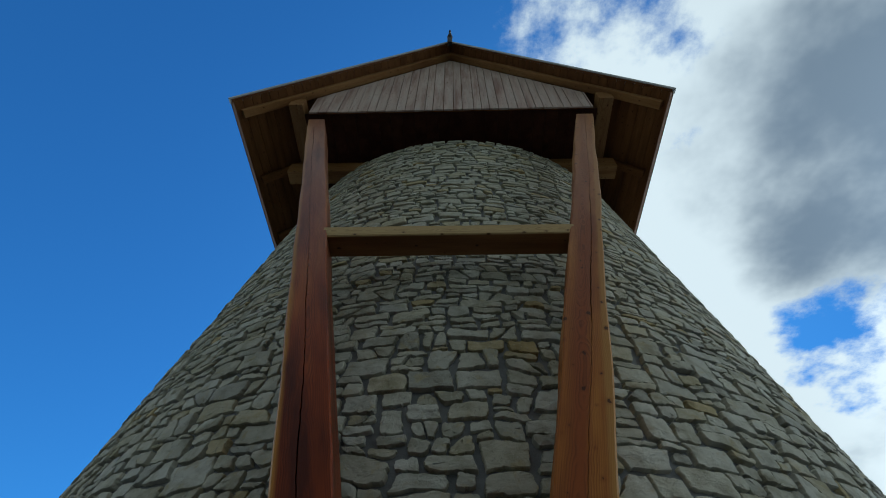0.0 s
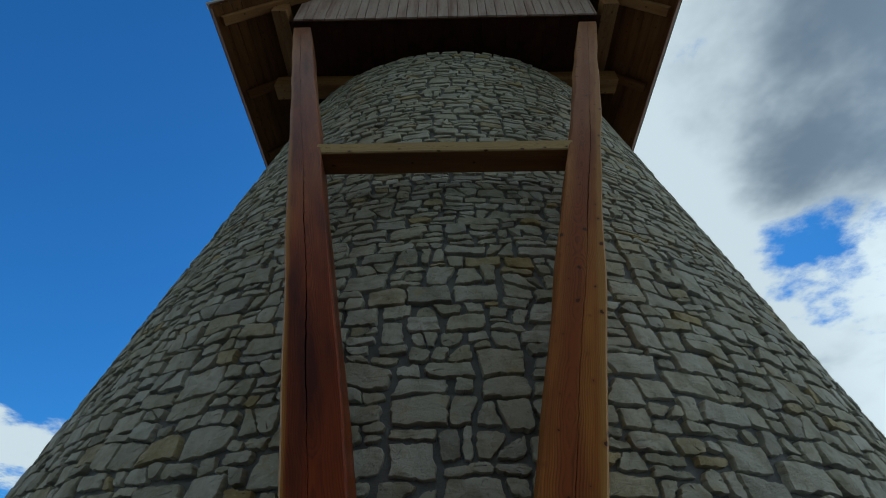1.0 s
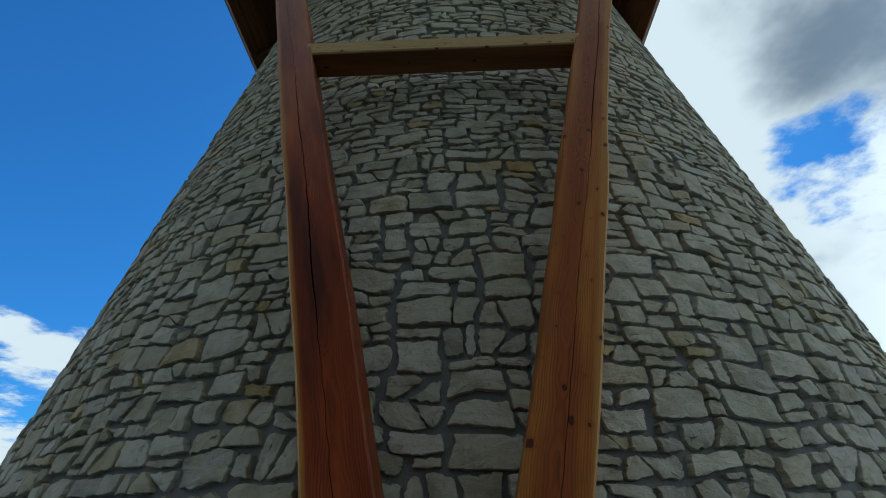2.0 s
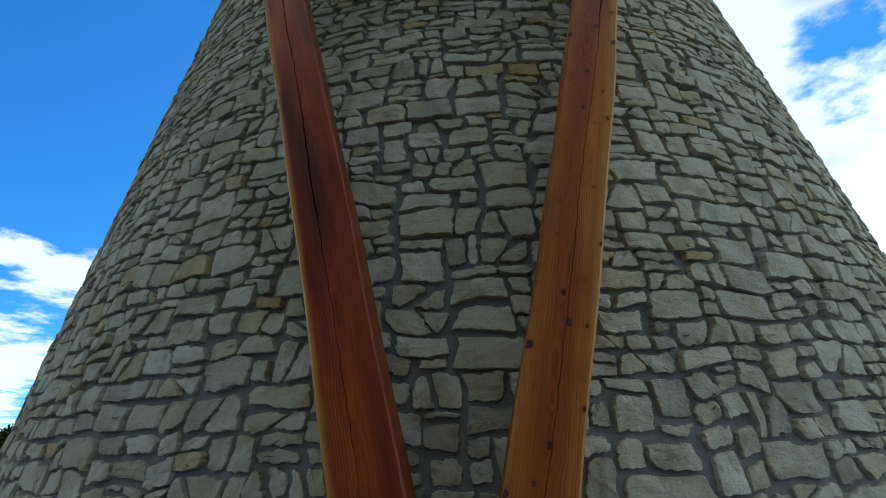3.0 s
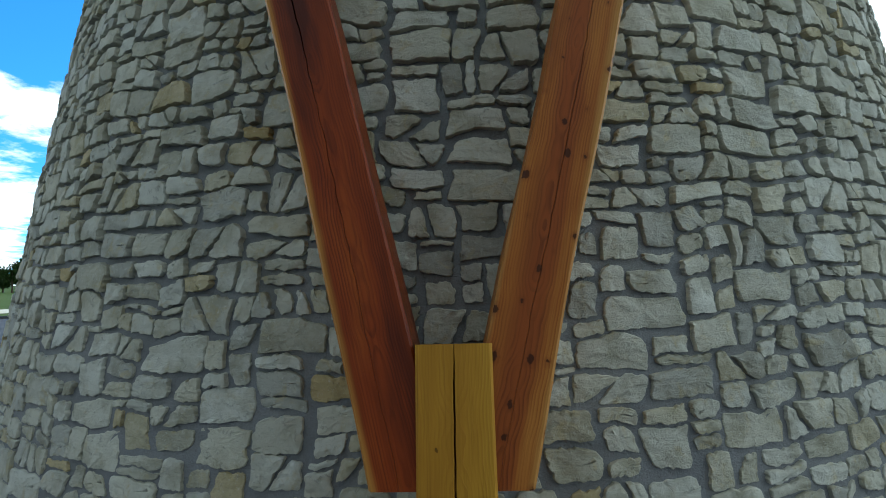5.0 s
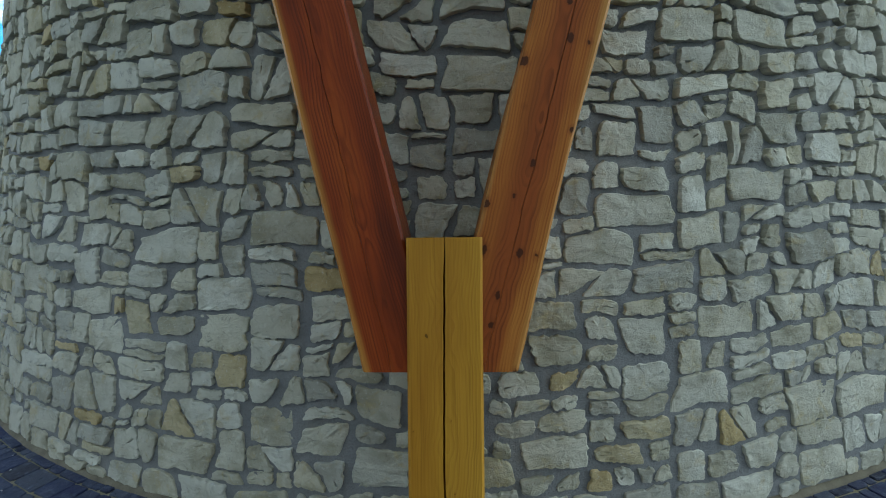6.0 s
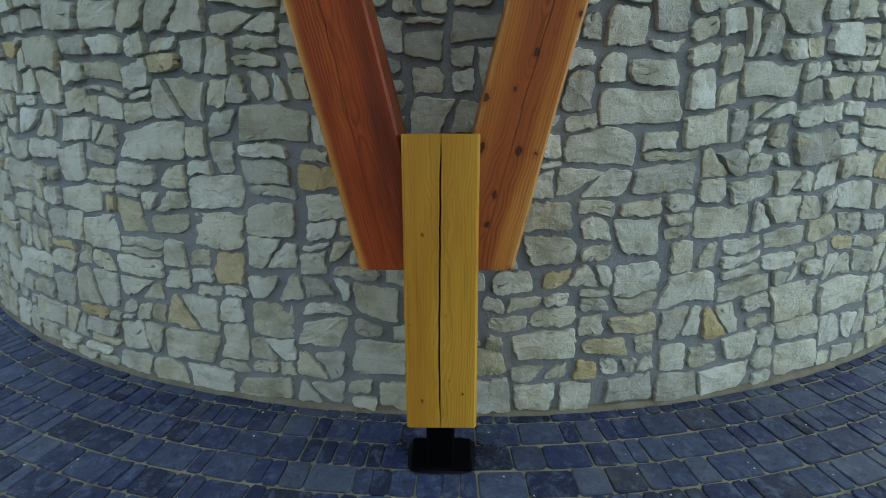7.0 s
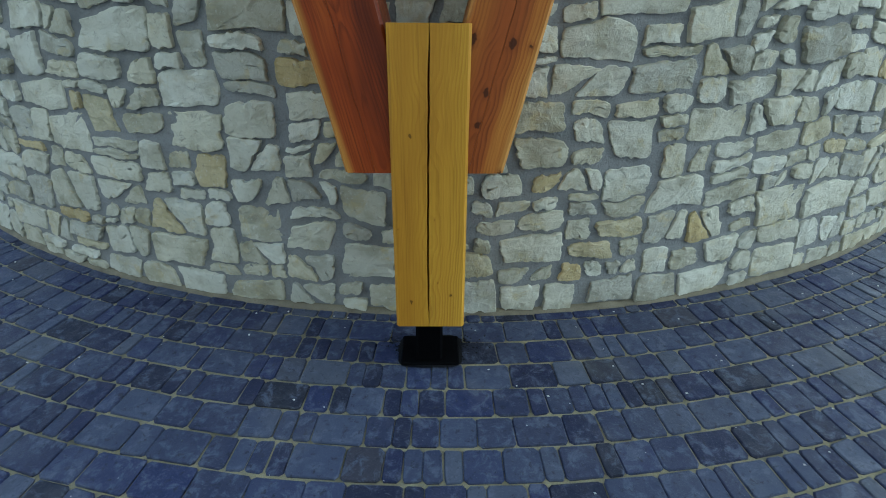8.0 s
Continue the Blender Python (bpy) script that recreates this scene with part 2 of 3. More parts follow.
    if bleach:
        # the upper lengths, out in the weather, have paled
        bz = k.t.nodes.new("ShaderNodeSeparateXYZ")
        k.link(k.co.outputs["Object"], bz.inputs[0])
        pale = k.math("MULTIPLY", k.step(bz.outputs[2], 1.8, 7.0), k.step(wide, 0.25, 0.65, 0.45, 1.0))
        col = k.mix(k.math("MULTIPLY", pale, bleach), col, k.mix(k.math("MULTIPLY", lines, 0.5), (0.47, 0.27, 0.17), (0.27, 0.12, 0.07)))
    if weather:
        g = k.step(k.noise(k.mapped((14.0, 14.0, 1.1), off.outputs[0]), 1.0, 5, 0.65), 0.42, 0.68, 0.0, weather)
        col = k.mix(g, col, (0.66, 0.60, 0.57))
    k.bump(k.math("ADD", fine, k.math("MULTIPLY", lines, 0.5)), 0.35, 0.003)
    return k.done(col, rough, spec=0.2)


def paver_material():
    k = Mat("dark_concrete_paver")
    p = world_place(k)
    r = k.chance()
    base = k.ramp(r, [(0.0, (0.006, 0.008, 0.020)), (0.2, (0.010, 0.014, 0.048)), (0.36, (0.026, 0.032, 0.064)), (0.5, (0.012, 0.018, 0.064)),
                      (0.66, (0.040, 0.050, 0.088)), (0.8, (0.018, 0.024, 0.058)), (0.92, (0.060, 0.070, 0.100)), (1.0, (0.026, 0.026, 0.040))])
    stain, grit = k.noise(p, 9.0, 5, 0.65), k.noise(p, 190.0, 4, 0.7)
    col = k.mix(k.step(k.noise(p, 16.0, 7, 0.72, 0.5), 0.48, 0.66, 0.0, 0.75), base, (0.080, 0.094, 0.140))
    col = k.mix(k.step(grit, 0.58, 0.8, 0.0, 0.55), col, (0.17, 0.18, 0.20))
    col = k.mix(k.step(k.noise(p, 38.0, 6, 0.75, 0.4), 0.54, 0.66, 0.0, 0.7), col, (0.006, 0.008, 0.018))
    scuff = k.noise(k.mix(1.0, p, (26.0, 60.0, 1.0), "MULTIPLY"), 1.0, 6, 0.75, 1.5)
    col = k.mix(k.step(scuff, 0.56, 0.74, 0.0, 0.5), col, (0.115, 0.128, 0.155))
    dust = k.step(k.noise(p, 2.2, 5, 0.6), 0.52, 0.75, 0.0, 0.22)
    col = k.mix(dust, col, (0.20, 0.20, 0.19))
    k.bump(k.math("ADD", k.math("MULTIPLY", grit, 0.7), k.noise(p, 34.0, 5, 0.65)), 0.55, 0.006)
    return k.done(col, k.step(stain, 0.3, 0.7, 0.55, 0.85), spec=0.3)


def sand_material():
    k = Mat("joint_sand")
    p = world_place(k)
    a, g = k.noise(p, 5.0, 5, 0.6), k.noise(p, 240.0, 3, 0.7)
    col = k.ramp(a, [(0.3, (0.09, 0.082, 0.055)), (0.5, (0.27, 0.24, 0.15)), (0.72, (0.13, 0.12, 0.08))])
    col = k.mix(k.step(g, 0.4, 0.7, 0.0, 0.5), col, (0.10, 0.09, 0.055))
    k.bump(g, 0.6, 0.004)
    return k.done(col, 0.95, spec=0.15)


def speckled(name, a, b, scale, rough=0.9, bump=0.4, dist=0.01, detail=6):
    k = Mat(name)
    p = world_place(k)
    n1, n2 = k.noise(p, scale, detail, 0.6), k.noise(p, scale * 17, 3, 0.6)
    col = k.ramp(n1, [(0.3, a), (0.7, b)])
    col = k.mix(k.step(n2, 0.5, 0.75, 0.0, 0.4), col, tuple(c * 0.55 for c in a))
    k.bump(n2, bump, dist)
    return k.done(col, rough, spec=0.08)


def metal_material(name, colour, rough, metal):
    k = Mat(name)
    p = world_place(k)
    n = k.noise(p, 40.0, 5, 0.6)
    col = k.mix(k.step(n, 0.45, 0.7, 0.0, 0.5), colour, tuple(min(1.0, c * 1.5) for c in colour))
    k.bump(n, 0.25, 0.003)
    return k.done(col, k.step(n, 0.3, 0.7, rough, rough + 0.2), metal=metal, spec=0.5 if metal else 0.03)


M_STONE, M_MORTAR = stone_material(), mortar_material()
M_RED = wood_material("red_brown_timber", (0.060, 0.008, 0.0015), (0.25, 0.041, 0.005), (0.41, 0.098, 0.012), sap=(0.46, 0.21, 0.040), half=0.120, bleach=0.55, rough=0.42, grain=0.68)
M_ORANGE = wood_material("orange_brown_timber", (0.18, 0.042, 0.007), (0.39, 0.125, 0.019), (0.50, 0.20, 0.034), sap=(0.46, 0.225, 0.055), sap_side=0, half=0.130, knots=0.9, bleach=0.5, heart=(0.27, 0.062, 0.011), ksize=1.25, sparse=0.0, grain=0.62)
M_YELLOW = wood_material("yellow_timber", (0.34, 0.145, 0.012), (0.47, 0.235, 0.020), (0.54, 0.295, 0.032), knots=0.8, ksize=0.45, rough=0.5)
# crossbar wood: front colour lightened to stand for light falling on it
M_LIT_FRONT = wood_material("lit_front_brown_timber", (0.17, 0.070, 0.022), (0.27, 0.125, 0.042), (0.36, 0.19, 0.07), knots=0.8, lit_front=(0.60, 0.43, 0.20))
M_PLANK = wood_material("weathered_red_plank", (0.36, 0.215, 0.18), (0.64, 0.48, 0.42), (0.76, 0.63, 0.57), knots=0.5, weather=0.4, rough=0.75, ring=1.4)
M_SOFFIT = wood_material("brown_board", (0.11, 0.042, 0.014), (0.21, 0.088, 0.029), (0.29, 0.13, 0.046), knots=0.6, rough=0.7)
M_BEAM = wood_material("brown_beam", (0.21, 0.090, 0.032), (0.38, 0.19, 0.072), (0.48, 0.27, 0.115), knots=0.7)
# reddish floor wood coloured near black to stand for shade inside the cap
M_FLOOR_SHADE = wood_material("shade_toned_floor_board", (0.035, 0.010, 0.005), (0.06, 0.018, 0.009), (0.085, 0.028, 0.013), rough=0.75)
M_FASCIA = wood_material("red_brown_fascia", (0.14, 0.05, 0.022), (0.21, 0.085, 0.035), (0.27, 0.12, 0.055), rough=0.65)
M_PAVER, M_SAND = paver_material(), sand_material()
M_BLACK = metal_material("black_painted_steel", (0.0015, 0.0015, 0.002), 0.6, 0.0)
M_SHEET = metal_material("grey_sheet_metal", (0.50, 0.50, 0.51), 0.5, 0.0)
M_IRON = metal_material("dark_iron", (0.05, 0.05, 0.05), 0.5, 0.7)
M_SHINGLE = speckled("brown_roof_shingle", (0.10, 0.06, 0.04), (0.17, 0.11, 0.075), 4.0)
M_GRASS = speckled("meadow_grass", (0.045, 0.080, 0.016), (0.085, 0.115, 0.028), 0.12, bump=0.8, dist=0.05)
M_PLAZA = speckled("grey_paving", (0.055, 0.06, 0.07), (0.095, 0.10, 0.11), 0.8)
M_PATH = speckled("pale_gravel", (0.48, 0.45, 0.36), (0.60, 0.57, 0.47), 0.7)
M_LEAF = speckled("dark_foliage", (0.020, 0.040, 0.012), (0.045, 0.075, 0.022), 1.2, bump=0.6, dist=0.1)
M_BARK = speckled("bark", (0.06, 0.045, 0.03), (0.11, 0.085, 0.06), 3.0)
M_FILLET = speckled("sandy_mortar", (0.13, 0.115, 0.085), (0.23, 0.205, 0.15), 9.0)
M_SPECK = speckled("pale_grit", (0.5, 0.5, 0.48), (0.65, 0.65, 0.62), 30.0)
M_TAR = speckled("black_paint_stain", (0.004, 0.004, 0.005), (0.012, 0.012, 0.014), 20.0, rough=0.6)


# ---- mesh helpers ----
def mesh_of(name, verts, faces, material, smooth=False, flags=None):
    me = bpy.data.meshes.new(name)
    me.from_pydata([tuple(v) for v in verts], [], faces)
    me.update()
    me.materials.append(material)
    if flags or smooth:
        me.polygons.foreach_set("use_smooth", flags or [True] * len(me.polygons))
    return me


def part(name, bm, material, parent=None, label="", m=None, smooth=False):
    """Links a bmesh as one mesh object, under a thing or a part."""
    me = bpy.data.meshes.new(name)
    bm.to_mesh(me)
    bm.free()
    me.materials.append(material)
    if smooth:
        me.polygons.foreach_set("use_smooth", [True] * len(me.polygons))
    ob = new(name, me)
    ob.parent = parent
    if m is not None:
        ob.matrix_basis = m
    return tagged(ob, label)


def place_mesh(name, me, parent=None, m=None, label=""):
    ob = new(name, me)
    ob.parent = parent
    if m is not None:
        ob.matrix_basis = m
    return tagged(ob, label)


def box(lo, hi, bevel=0.006, rnd=None, jit=0.0):
    bm = bmesh.new()
    bmesh.ops.create_cube(bm, size=1.0)
    for v in bm.verts:
        v.co = Vector([(l + h) / 2 + c * (h - l) for l, h, c in zip(lo, hi, v.co)])
        if jit:
            v.co += Vector([rnd.uniform(-jit, jit) for _ in range(3)])
    if bevel:
        bmesh.ops.bevel(bm, geom=bm.edges[:], offset=bevel, segments=1, affect="EDGES")
    return bm


def lathe(profile, n=20):
    bm = bmesh.new()
    rings = [[bm.verts.new((r * math.cos(2 * math.pi * i / n), r * math.sin(2 * math.pi * i / n), z)) for i in range(n)] for r, z in profile]
    for a, b in zip(rings, rings[1:]):
        for i in range(n):
            bm.faces.new((a[i], a[(i + 1) % n], b[(i + 1) % n], b[i]))
    bm.faces.new(rings[0][::-1])
    bm.faces.new(rings[-1])
    return bm


def empty(name, place=(0, 0, 0)):
    ob = new(name)
    ob.location = place
    return ob


def timber(width, depth, length, rnd, crack=None, cut=(0.0, 0.0), wander=0.004, step=0.09, end_slope=0.0, shake=0.004, grow=0.0, bow=0.0, least=0.08):
    """A sawn timber along +z: front face at y = 0, x from -width/2 to width/2, depth towards +y. crack: (place across, gap, depth) of the
    drying crack down its front. grow: how much wider it is at its upper end; bow: how far it bends aside. cut: slope of the lower end across x; its upper end across x."""
    bm = bmesh.new()
    n = max(2, int(length / step))
    w, b = width / 2, 0.009
    rings = []
    ph = [rnd.uniform(0, 6.28) for _ in range(6)]
    for i in range(n + 1):
        t = i / n
        s = length * t
        w = (width + grow * t) / 2
        dx = wander * (math.sin(s * 2.1 + ph[0]) + 0.5 * math.sin(s * 5.3 + ph[1]))
        dl = wander * (math.sin(s * 1.7 + ph[2]) + 0.6 * math.sin(s * 6.1 + ph[3]))
        prof = [(-w + b + dl, 0), (-w + dl, b), (-w + dl, depth - b), (-w + b, depth), (w - b, depth), (w + dx, depth - b), (w + dx, b), (w - b + dx, 0)]
        if crack:
            c0, gap, dep = crack
            live = min(1.0, 8 * t + 0.15, 8 * (1 - t) + 0.2) * max(least, 0.5 + 0.5 * math.sin(s * 1.3 + ph[4]) + 0.25 * math.sin(s * 4.7 + ph[2]))
            c = c0 + 0.012 * math.sin(s * 0.8 + ph[5]) + 0.0035 * math.sin(s * 4.1 + ph[0]) + rnd.uniform(-shake, shake)
            g = max(0.0006, gap * live)
            prof += [(c + g, 0), (c, max(0.002, dep * live)), (c - g, 0)]
        low = max(0.0, 1 - s / 0.3)
        high = max(0.0, 1 - (length - s) / 0.3)
        rings.append([bm.verts.new((x + 4 * bow * t * (1 - t), y, s + low * (cut[0] * x + end_slope * y) + high * (cut[1] * x + end_slope * y))) for x, y in prof])
    k = len(rings[0])
    for a, c in zip(rings, rings[1:]):
        for i in range(k):
            bm.faces.new((a[i], a[(i + 1) % k], c[(i + 1) % k], c[i]))
    bm.faces.new(rings[0][::-1])
    bm.faces.new(rings[-1])
    bmesh.ops.recalc_face_normals(bm, faces=bm.faces)
    return bm


# ---- ground ----
def annulus(name, r0, r1, z, material, n=96, thick=0.0):
    bm = bmesh.new()
    a = [bm.verts.new((AXIS_X + r0 * math.cos(2 * math.pi * i / n), AXIS_Y + r0 * math.sin(2 * math.pi * i / n), z)) for i in range(n)]
    b = [bm.verts.new((AXIS_X + r1 * math.cos(2 * math.pi * i / n), AXIS_Y + r1 * math.sin(2 * math.pi * i / n), z)) for i in range(n)]
    for i in range(n):
        bm.faces.new((a[i], b[i], b[(i + 1) % n], a[(i + 1) % n]))
    return part(name, bm, material)


def build_ground():
    bm = bmesh.new()
    rings, n = (0.0, 30.0, 60.0, 120.0, 300.0, 900.0, 3500.0), 64
    prev = [bm.verts.new((0, AXIS_Y, -0.05))]
    for r in rings[1:]:
        z = -0.05
        cur = [bm.verts.new((r * math.cos(2 * math.pi * i / n), AXIS_Y + r * math.sin(2 * math.pi * i / n), z)) for i in range(n)]
        for i in range(n):
            if len(prev) == 1:
                bm.faces.new((prev[0], cur[i], cur[(i + 1) % n]))
            else:
                bm.faces.new((prev[i], cur[i], cur[(i + 1) % n], prev[(i + 1) % n]))
        prev = cur
    tagged(part("ground", bm, M_GRASS), "green mown meadow reaching to the horizon", "ground", kind="structure")
    tagged(annulus("plaza", 10.4, 25.0, -0.02, M_PLAZA), "pale grey paved plaza round the mill", "pavement", kind="structure")
    kerb = lathe([(25.25, -0.06), (25.25, 0.10), (25.05, 0.11), (25.0, 0.10), (25.0, -0.06)], 96)
    for f in [f for f in kerb.faces if len(f.verts) > 4]:
        kerb.faces.remove(f)
    tagged(part("kerb", kerb, M_IRON, m=Matrix.Translation((AXIS_X, AXIS_Y, 0))), "dark kerb along the edge of the plaza", "kerb", kind="structure")
    tagged(annulus("gravel_path", 31.0, 37.0, -0.03, M_PATH), "pale gravel path across the meadow", "path", kind="structure")


build_ground()


# ---- the timbers that turn the cap ----
def build_tail():
    rnd = random.Random(5)
    slope = 0.172
    face0 = 1.50          # where the timbers' fronts lie at z = 0.8

    def face_y(z):
        return face0 + slope * (z - 0.8)

    frame_root = empty("tail_timbers", (-0.04, face_y(0.8), 0.0))
    tagged(frame_root, "two long converging timbers with a crossbar along the stone tower", "timber frame")
    for side, xb, xt, mat, label, ck in ((-1, -0.181, -2.25, M_RED, "red-brown stained timber with a long drying crack", 0.02),
                                         (1, 0.079, 2.13, M_ORANGE, "orange-brown timber with dark knots and a drying crack", 0.02)):
        zb, zt = 0.805, 9.05
        p0, p1 = Vector((xb, face_y(zb), zb)), Vector((xt, face_y(zt), zt))
        zz = (p1 - p0).normalized()
        yy = Vector((0, math.cos(math.atan(slope)), -math.sin(math.atan(slope))))
        yy = (yy - zz * yy.dot(zz)).normalized()
        xx = yy.cross(zz)
        m = Matrix((xx, yy, zz)).transposed().to_4x4()
        m.translation = p0
        lean = (xt - xb) / (zt - zb)
        bm = timber(0.238, 0.33, (p1 - p0).length, rnd, (ck * side, 0.0030, 0.05), cut=(lean, lean), end_slope=slope, wander=0.0045 if side < 0 else 0.007, shake=0.0035, step=0.05, least=0.4, grow=0.026, bow=0.0 if side < 0 else 0.03)
        ob = part("timber", bm, mat, None, label, m)
        ob.parent = frame_root
        ob.matrix_parent_inverse = Matrix.Translation(frame_root.location).inverted()
    zc = 4.757
    y0 = face_y(zc) + 0.004
    bm = timber(0.128, 0.225, 2.07, rnd, (0.03, 0.001, 0.01), wander=0.002)
    m = Matrix(((0, 0, 1), (0, 1, 0), (-1, 0, 0))).to_4x4()
    m.translation = (-1.075, y0, zc)
    ob = part("crossbar", bm, M_LIT_FRONT, None, "squared crossbar, brown with its front painted pale as lit", m)
    ob.parent = frame_root
    ob.matrix_parent_inverse = Matrix.Translation(frame_root.location).inverted()

    # short post between the feet of the timbers
    p0, p1 = Vector((-0.036, 1.400, 0.235)), Vector((-0.036, 1.553, 1.245))
    zz = (p1 - p0).normalized()
    xx = Vector((1, 0, 0))
    yy = zz.cross(xx)
    m = Matrix((xx, yy, zz)).transposed().to_4x4()
    m.translation = p0
    post = empty("tail_post", (-0.036, 1.5, 0))
    tagged(post, "short yellow varnished post on a black steel foot", "post")

    def under(ob):
        ob.parent = post
        ob.matrix_parent_inverse = Matrix.Translation(post.location).inverted()
        return ob

    under(part("post_body", timber(0.250, 0.25, (p1 - p0).length, rnd, (-0.014, 0.0046, 0.07), wander=0.0008, step=0.06, shake=0.0012, least=0.75), M_YELLOW, None, "yellow varnished squared timber", m))
    under(part("stem", box((-0.093, 1.445, 0.006), (0.012, 1.55, 0.29), 0.010), M_BLACK, None, "black painted steel stem"))
    under(part("foot_plate", box((-0.155, 1.428, 0.0), (0.080, 1.592, 0.013), 0.005), M_BLACK, None, "black painted steel foot plate"))


build_tail()


# ---- the cap ----
RIDGE_X, RIDGE_Z, EAVE_X, EAVE_Z = -0.05, 12.30, 3.53, 9.10
ROOF_Y0, ROOF_Y1 = 2.585, 10.35
GABLE_Y = 2.86
TAN = (RIDGE_Z - EAVE_Z) / EAVE_X
PITCH = math.atan(TAN)


def build_cap():
    rnd = random.Random(11)
    cap = empty("mill_cap", (0, AXIS_Y, WALL_TOP))
    tagged(cap, "gabled wooden cap with plank gable and wide eaves", "mill cap")
    inv = Matrix.Translation(cap.location).inverted()

    def under(ob, up=cap):
        ob.parent = up
        ob.matrix_parent_inverse = inv if up is cap else (inv @ Matrix.Identity(4))
        return ob

    def sub(ob, up):
        # the part above lies at the world's origin, so no shift is needed beyond the cap's
        ob.parent = up
        return ob

    length = ROOF_Y1 - ROOF_Y0
    run = EAVE_X / math.cos(PITCH)
    for side in (-1, 1):
        # local frame of a slope: u down the slope from the ridge, v along the ridge, w outwards
        u = Vector((side * math.cos(PITCH), 0, -math.sin(PITCH)))
        w = Vector((side * math.sin(PITCH), 0, math.cos(PITCH)))
        v = Vector((0, 1, 0))
        m = Matrix((u, w, v)).transposed().to_4x4()      # local x = u, y = w, z = v
        m.translation = (RIDGE_X, ROOF_Y0, RIDGE_Z)
        roof = under(part("roof_slope", box((-0.02, -0.03, 0.0), (run + 0.03, -0.004, length), 0.004), M_SHINGLE, None, "brown shingled roof slope", m))
        n = 31
        bw = run / n
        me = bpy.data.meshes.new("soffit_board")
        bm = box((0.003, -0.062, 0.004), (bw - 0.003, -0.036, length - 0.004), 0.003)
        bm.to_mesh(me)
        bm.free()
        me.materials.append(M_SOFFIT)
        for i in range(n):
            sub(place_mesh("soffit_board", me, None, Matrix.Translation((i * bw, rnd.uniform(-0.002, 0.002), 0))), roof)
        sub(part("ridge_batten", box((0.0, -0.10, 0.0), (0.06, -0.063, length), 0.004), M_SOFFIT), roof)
        for yy in (0.0, length - 0.03):
            sub(part("verge_board", box((0.0, -0.064, -0.03), (run + 0.01, -0.034, 0.0), 0.004) if yy == 0 else box((0.0, -0.064, 0.03), (run + 0.01, -0.034, 0.06), 0.004),
                     M_FASCIA, None, "red-brown verge board", Matrix.Translation((0, 0, yy))), roof)
            sub(part("verge_flashing", box((-0.01, -0.050, -0.045), (run + 0.04, 0.016, 0.05), 0.004), M_SHEET, None, "grey sheet metal verge flashing",
                     Matrix.Translation((0, 0, yy if yy == 0 else yy + 0.02))), roof)
        sub(part("eave_fascia", box((run - 0.005, -0.15, 0.0), (run + 0.025, -0.02, length), 0.004), M_FASCIA, None, "red-brown eaves board"), roof)
        # rafters under the boards
        ys = [0.22, 1.45, 2.70, 3.95, 5.20, 6.45, length - 0.32]
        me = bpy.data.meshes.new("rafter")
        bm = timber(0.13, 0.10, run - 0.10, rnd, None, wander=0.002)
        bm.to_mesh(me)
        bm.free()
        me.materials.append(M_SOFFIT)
        for y in ys:
            rm = Matrix(((0, 0, 1, 0.02), (0, 1, 0, -0.168), (-1, 0, 0, y), (0, 0, 0, 1)))
            ob = sub(place_mesh("rafter", me, None, rm), roof)
            # front rafter gets the lighter wood, its colour standing for light at the verge
            if y == ys[0]:
                ob.data = me.copy()
                ob.data.materials[0] = M_BEAM
    # ridge cap
    rc = bmesh.new()
    vs = []
    for y in (ROOF_Y0 - 0.03, ROOF_Y1 + 0.03):
        vs.append([rc.verts.new((RIDGE_X + dx, y, RIDGE_Z + dz)) for dx, dz in ((-0.14, -0.105), (0, 0.035), (0.14, -0.105), (0.14, -0.125), (0, 0.012), (-0.14, -0.125))])
    for i in range(6):
        rc.faces.new((vs[0][i], vs[0][(i + 1) % 6], vs[1][(i + 1) % 6], vs[1][i]))
    rc.faces.new(vs[0][::-1])
    rc.faces.new(vs[1])
    under(part("ridge_cap", rc, M_SHEET, None, "grey sheet metal ridge cap"))
    # finial
    fin = under(part("finial", lathe([(0.035, 0.0), (0.045, 0.03), (0.018, 0.06), (0.016, 0.11), (0.05, 0.14), (0.06, 0.17), (0.05, 0.20), (0.016, 0.23), (0.012, 0.34),
                                      (0.034, 0.37), (0.038, 0.40), (0.012, 0.44), (0.010, 0.62), (0.03, 0.66), (0.004, 0.86)], 16), M_IRON, None, "small dark turned finial",
                     Matrix.Translation((RIDGE_X, ROOF_Y0 - 0.075, RIDGE_Z + 0.04)), True))

    under(part("apex_post", box((RIDGE_X - 0.05, ROOF_Y0 - 0.12, RIDGE_Z - 0.34), (RIDGE_X + 0.05, ROOF_Y0 - 0.03, RIDGE_Z + 0.05), 0.012), M_IRON, None, "dark square post at the apex"))
    # gables: front open below, back closed
    drop = 0.28
    for y, inward, low in ((GABLE_Y, 1, 9.215), (ROOF_Y1 - 0.30, -1, 9.215)):
        backing = bmesh.new()
        half = 2.36
        up_c = RIDGE_Z - drop - TAN * half
        pts = [(-half, low + 0.02), (half, low + 0.02), (half, up_c), (0, RIDGE_Z - drop - 0.02), (-half, up_c)]
        ring = [[backing.verts.new((RIDGE_X + x, y + inward * d, z)) for x, z in pts] for d in (0.028, 0.05)]
        for i in range(5):
            backing.faces.new((ring[0][i], ring[0][(i + 1) % 5], ring[1][(i + 1) % 5], ring[1][i]))
        backing.faces.new(ring[0][::-1])
        backing.faces.new(ring[1])
        bmesh.ops.recalc_face_normals(backing, faces=backing.faces)
        gable = under(part("gable", backing, M_SOFFIT, None, "gable of weathered red-brown vertical planks"))
        x = -half
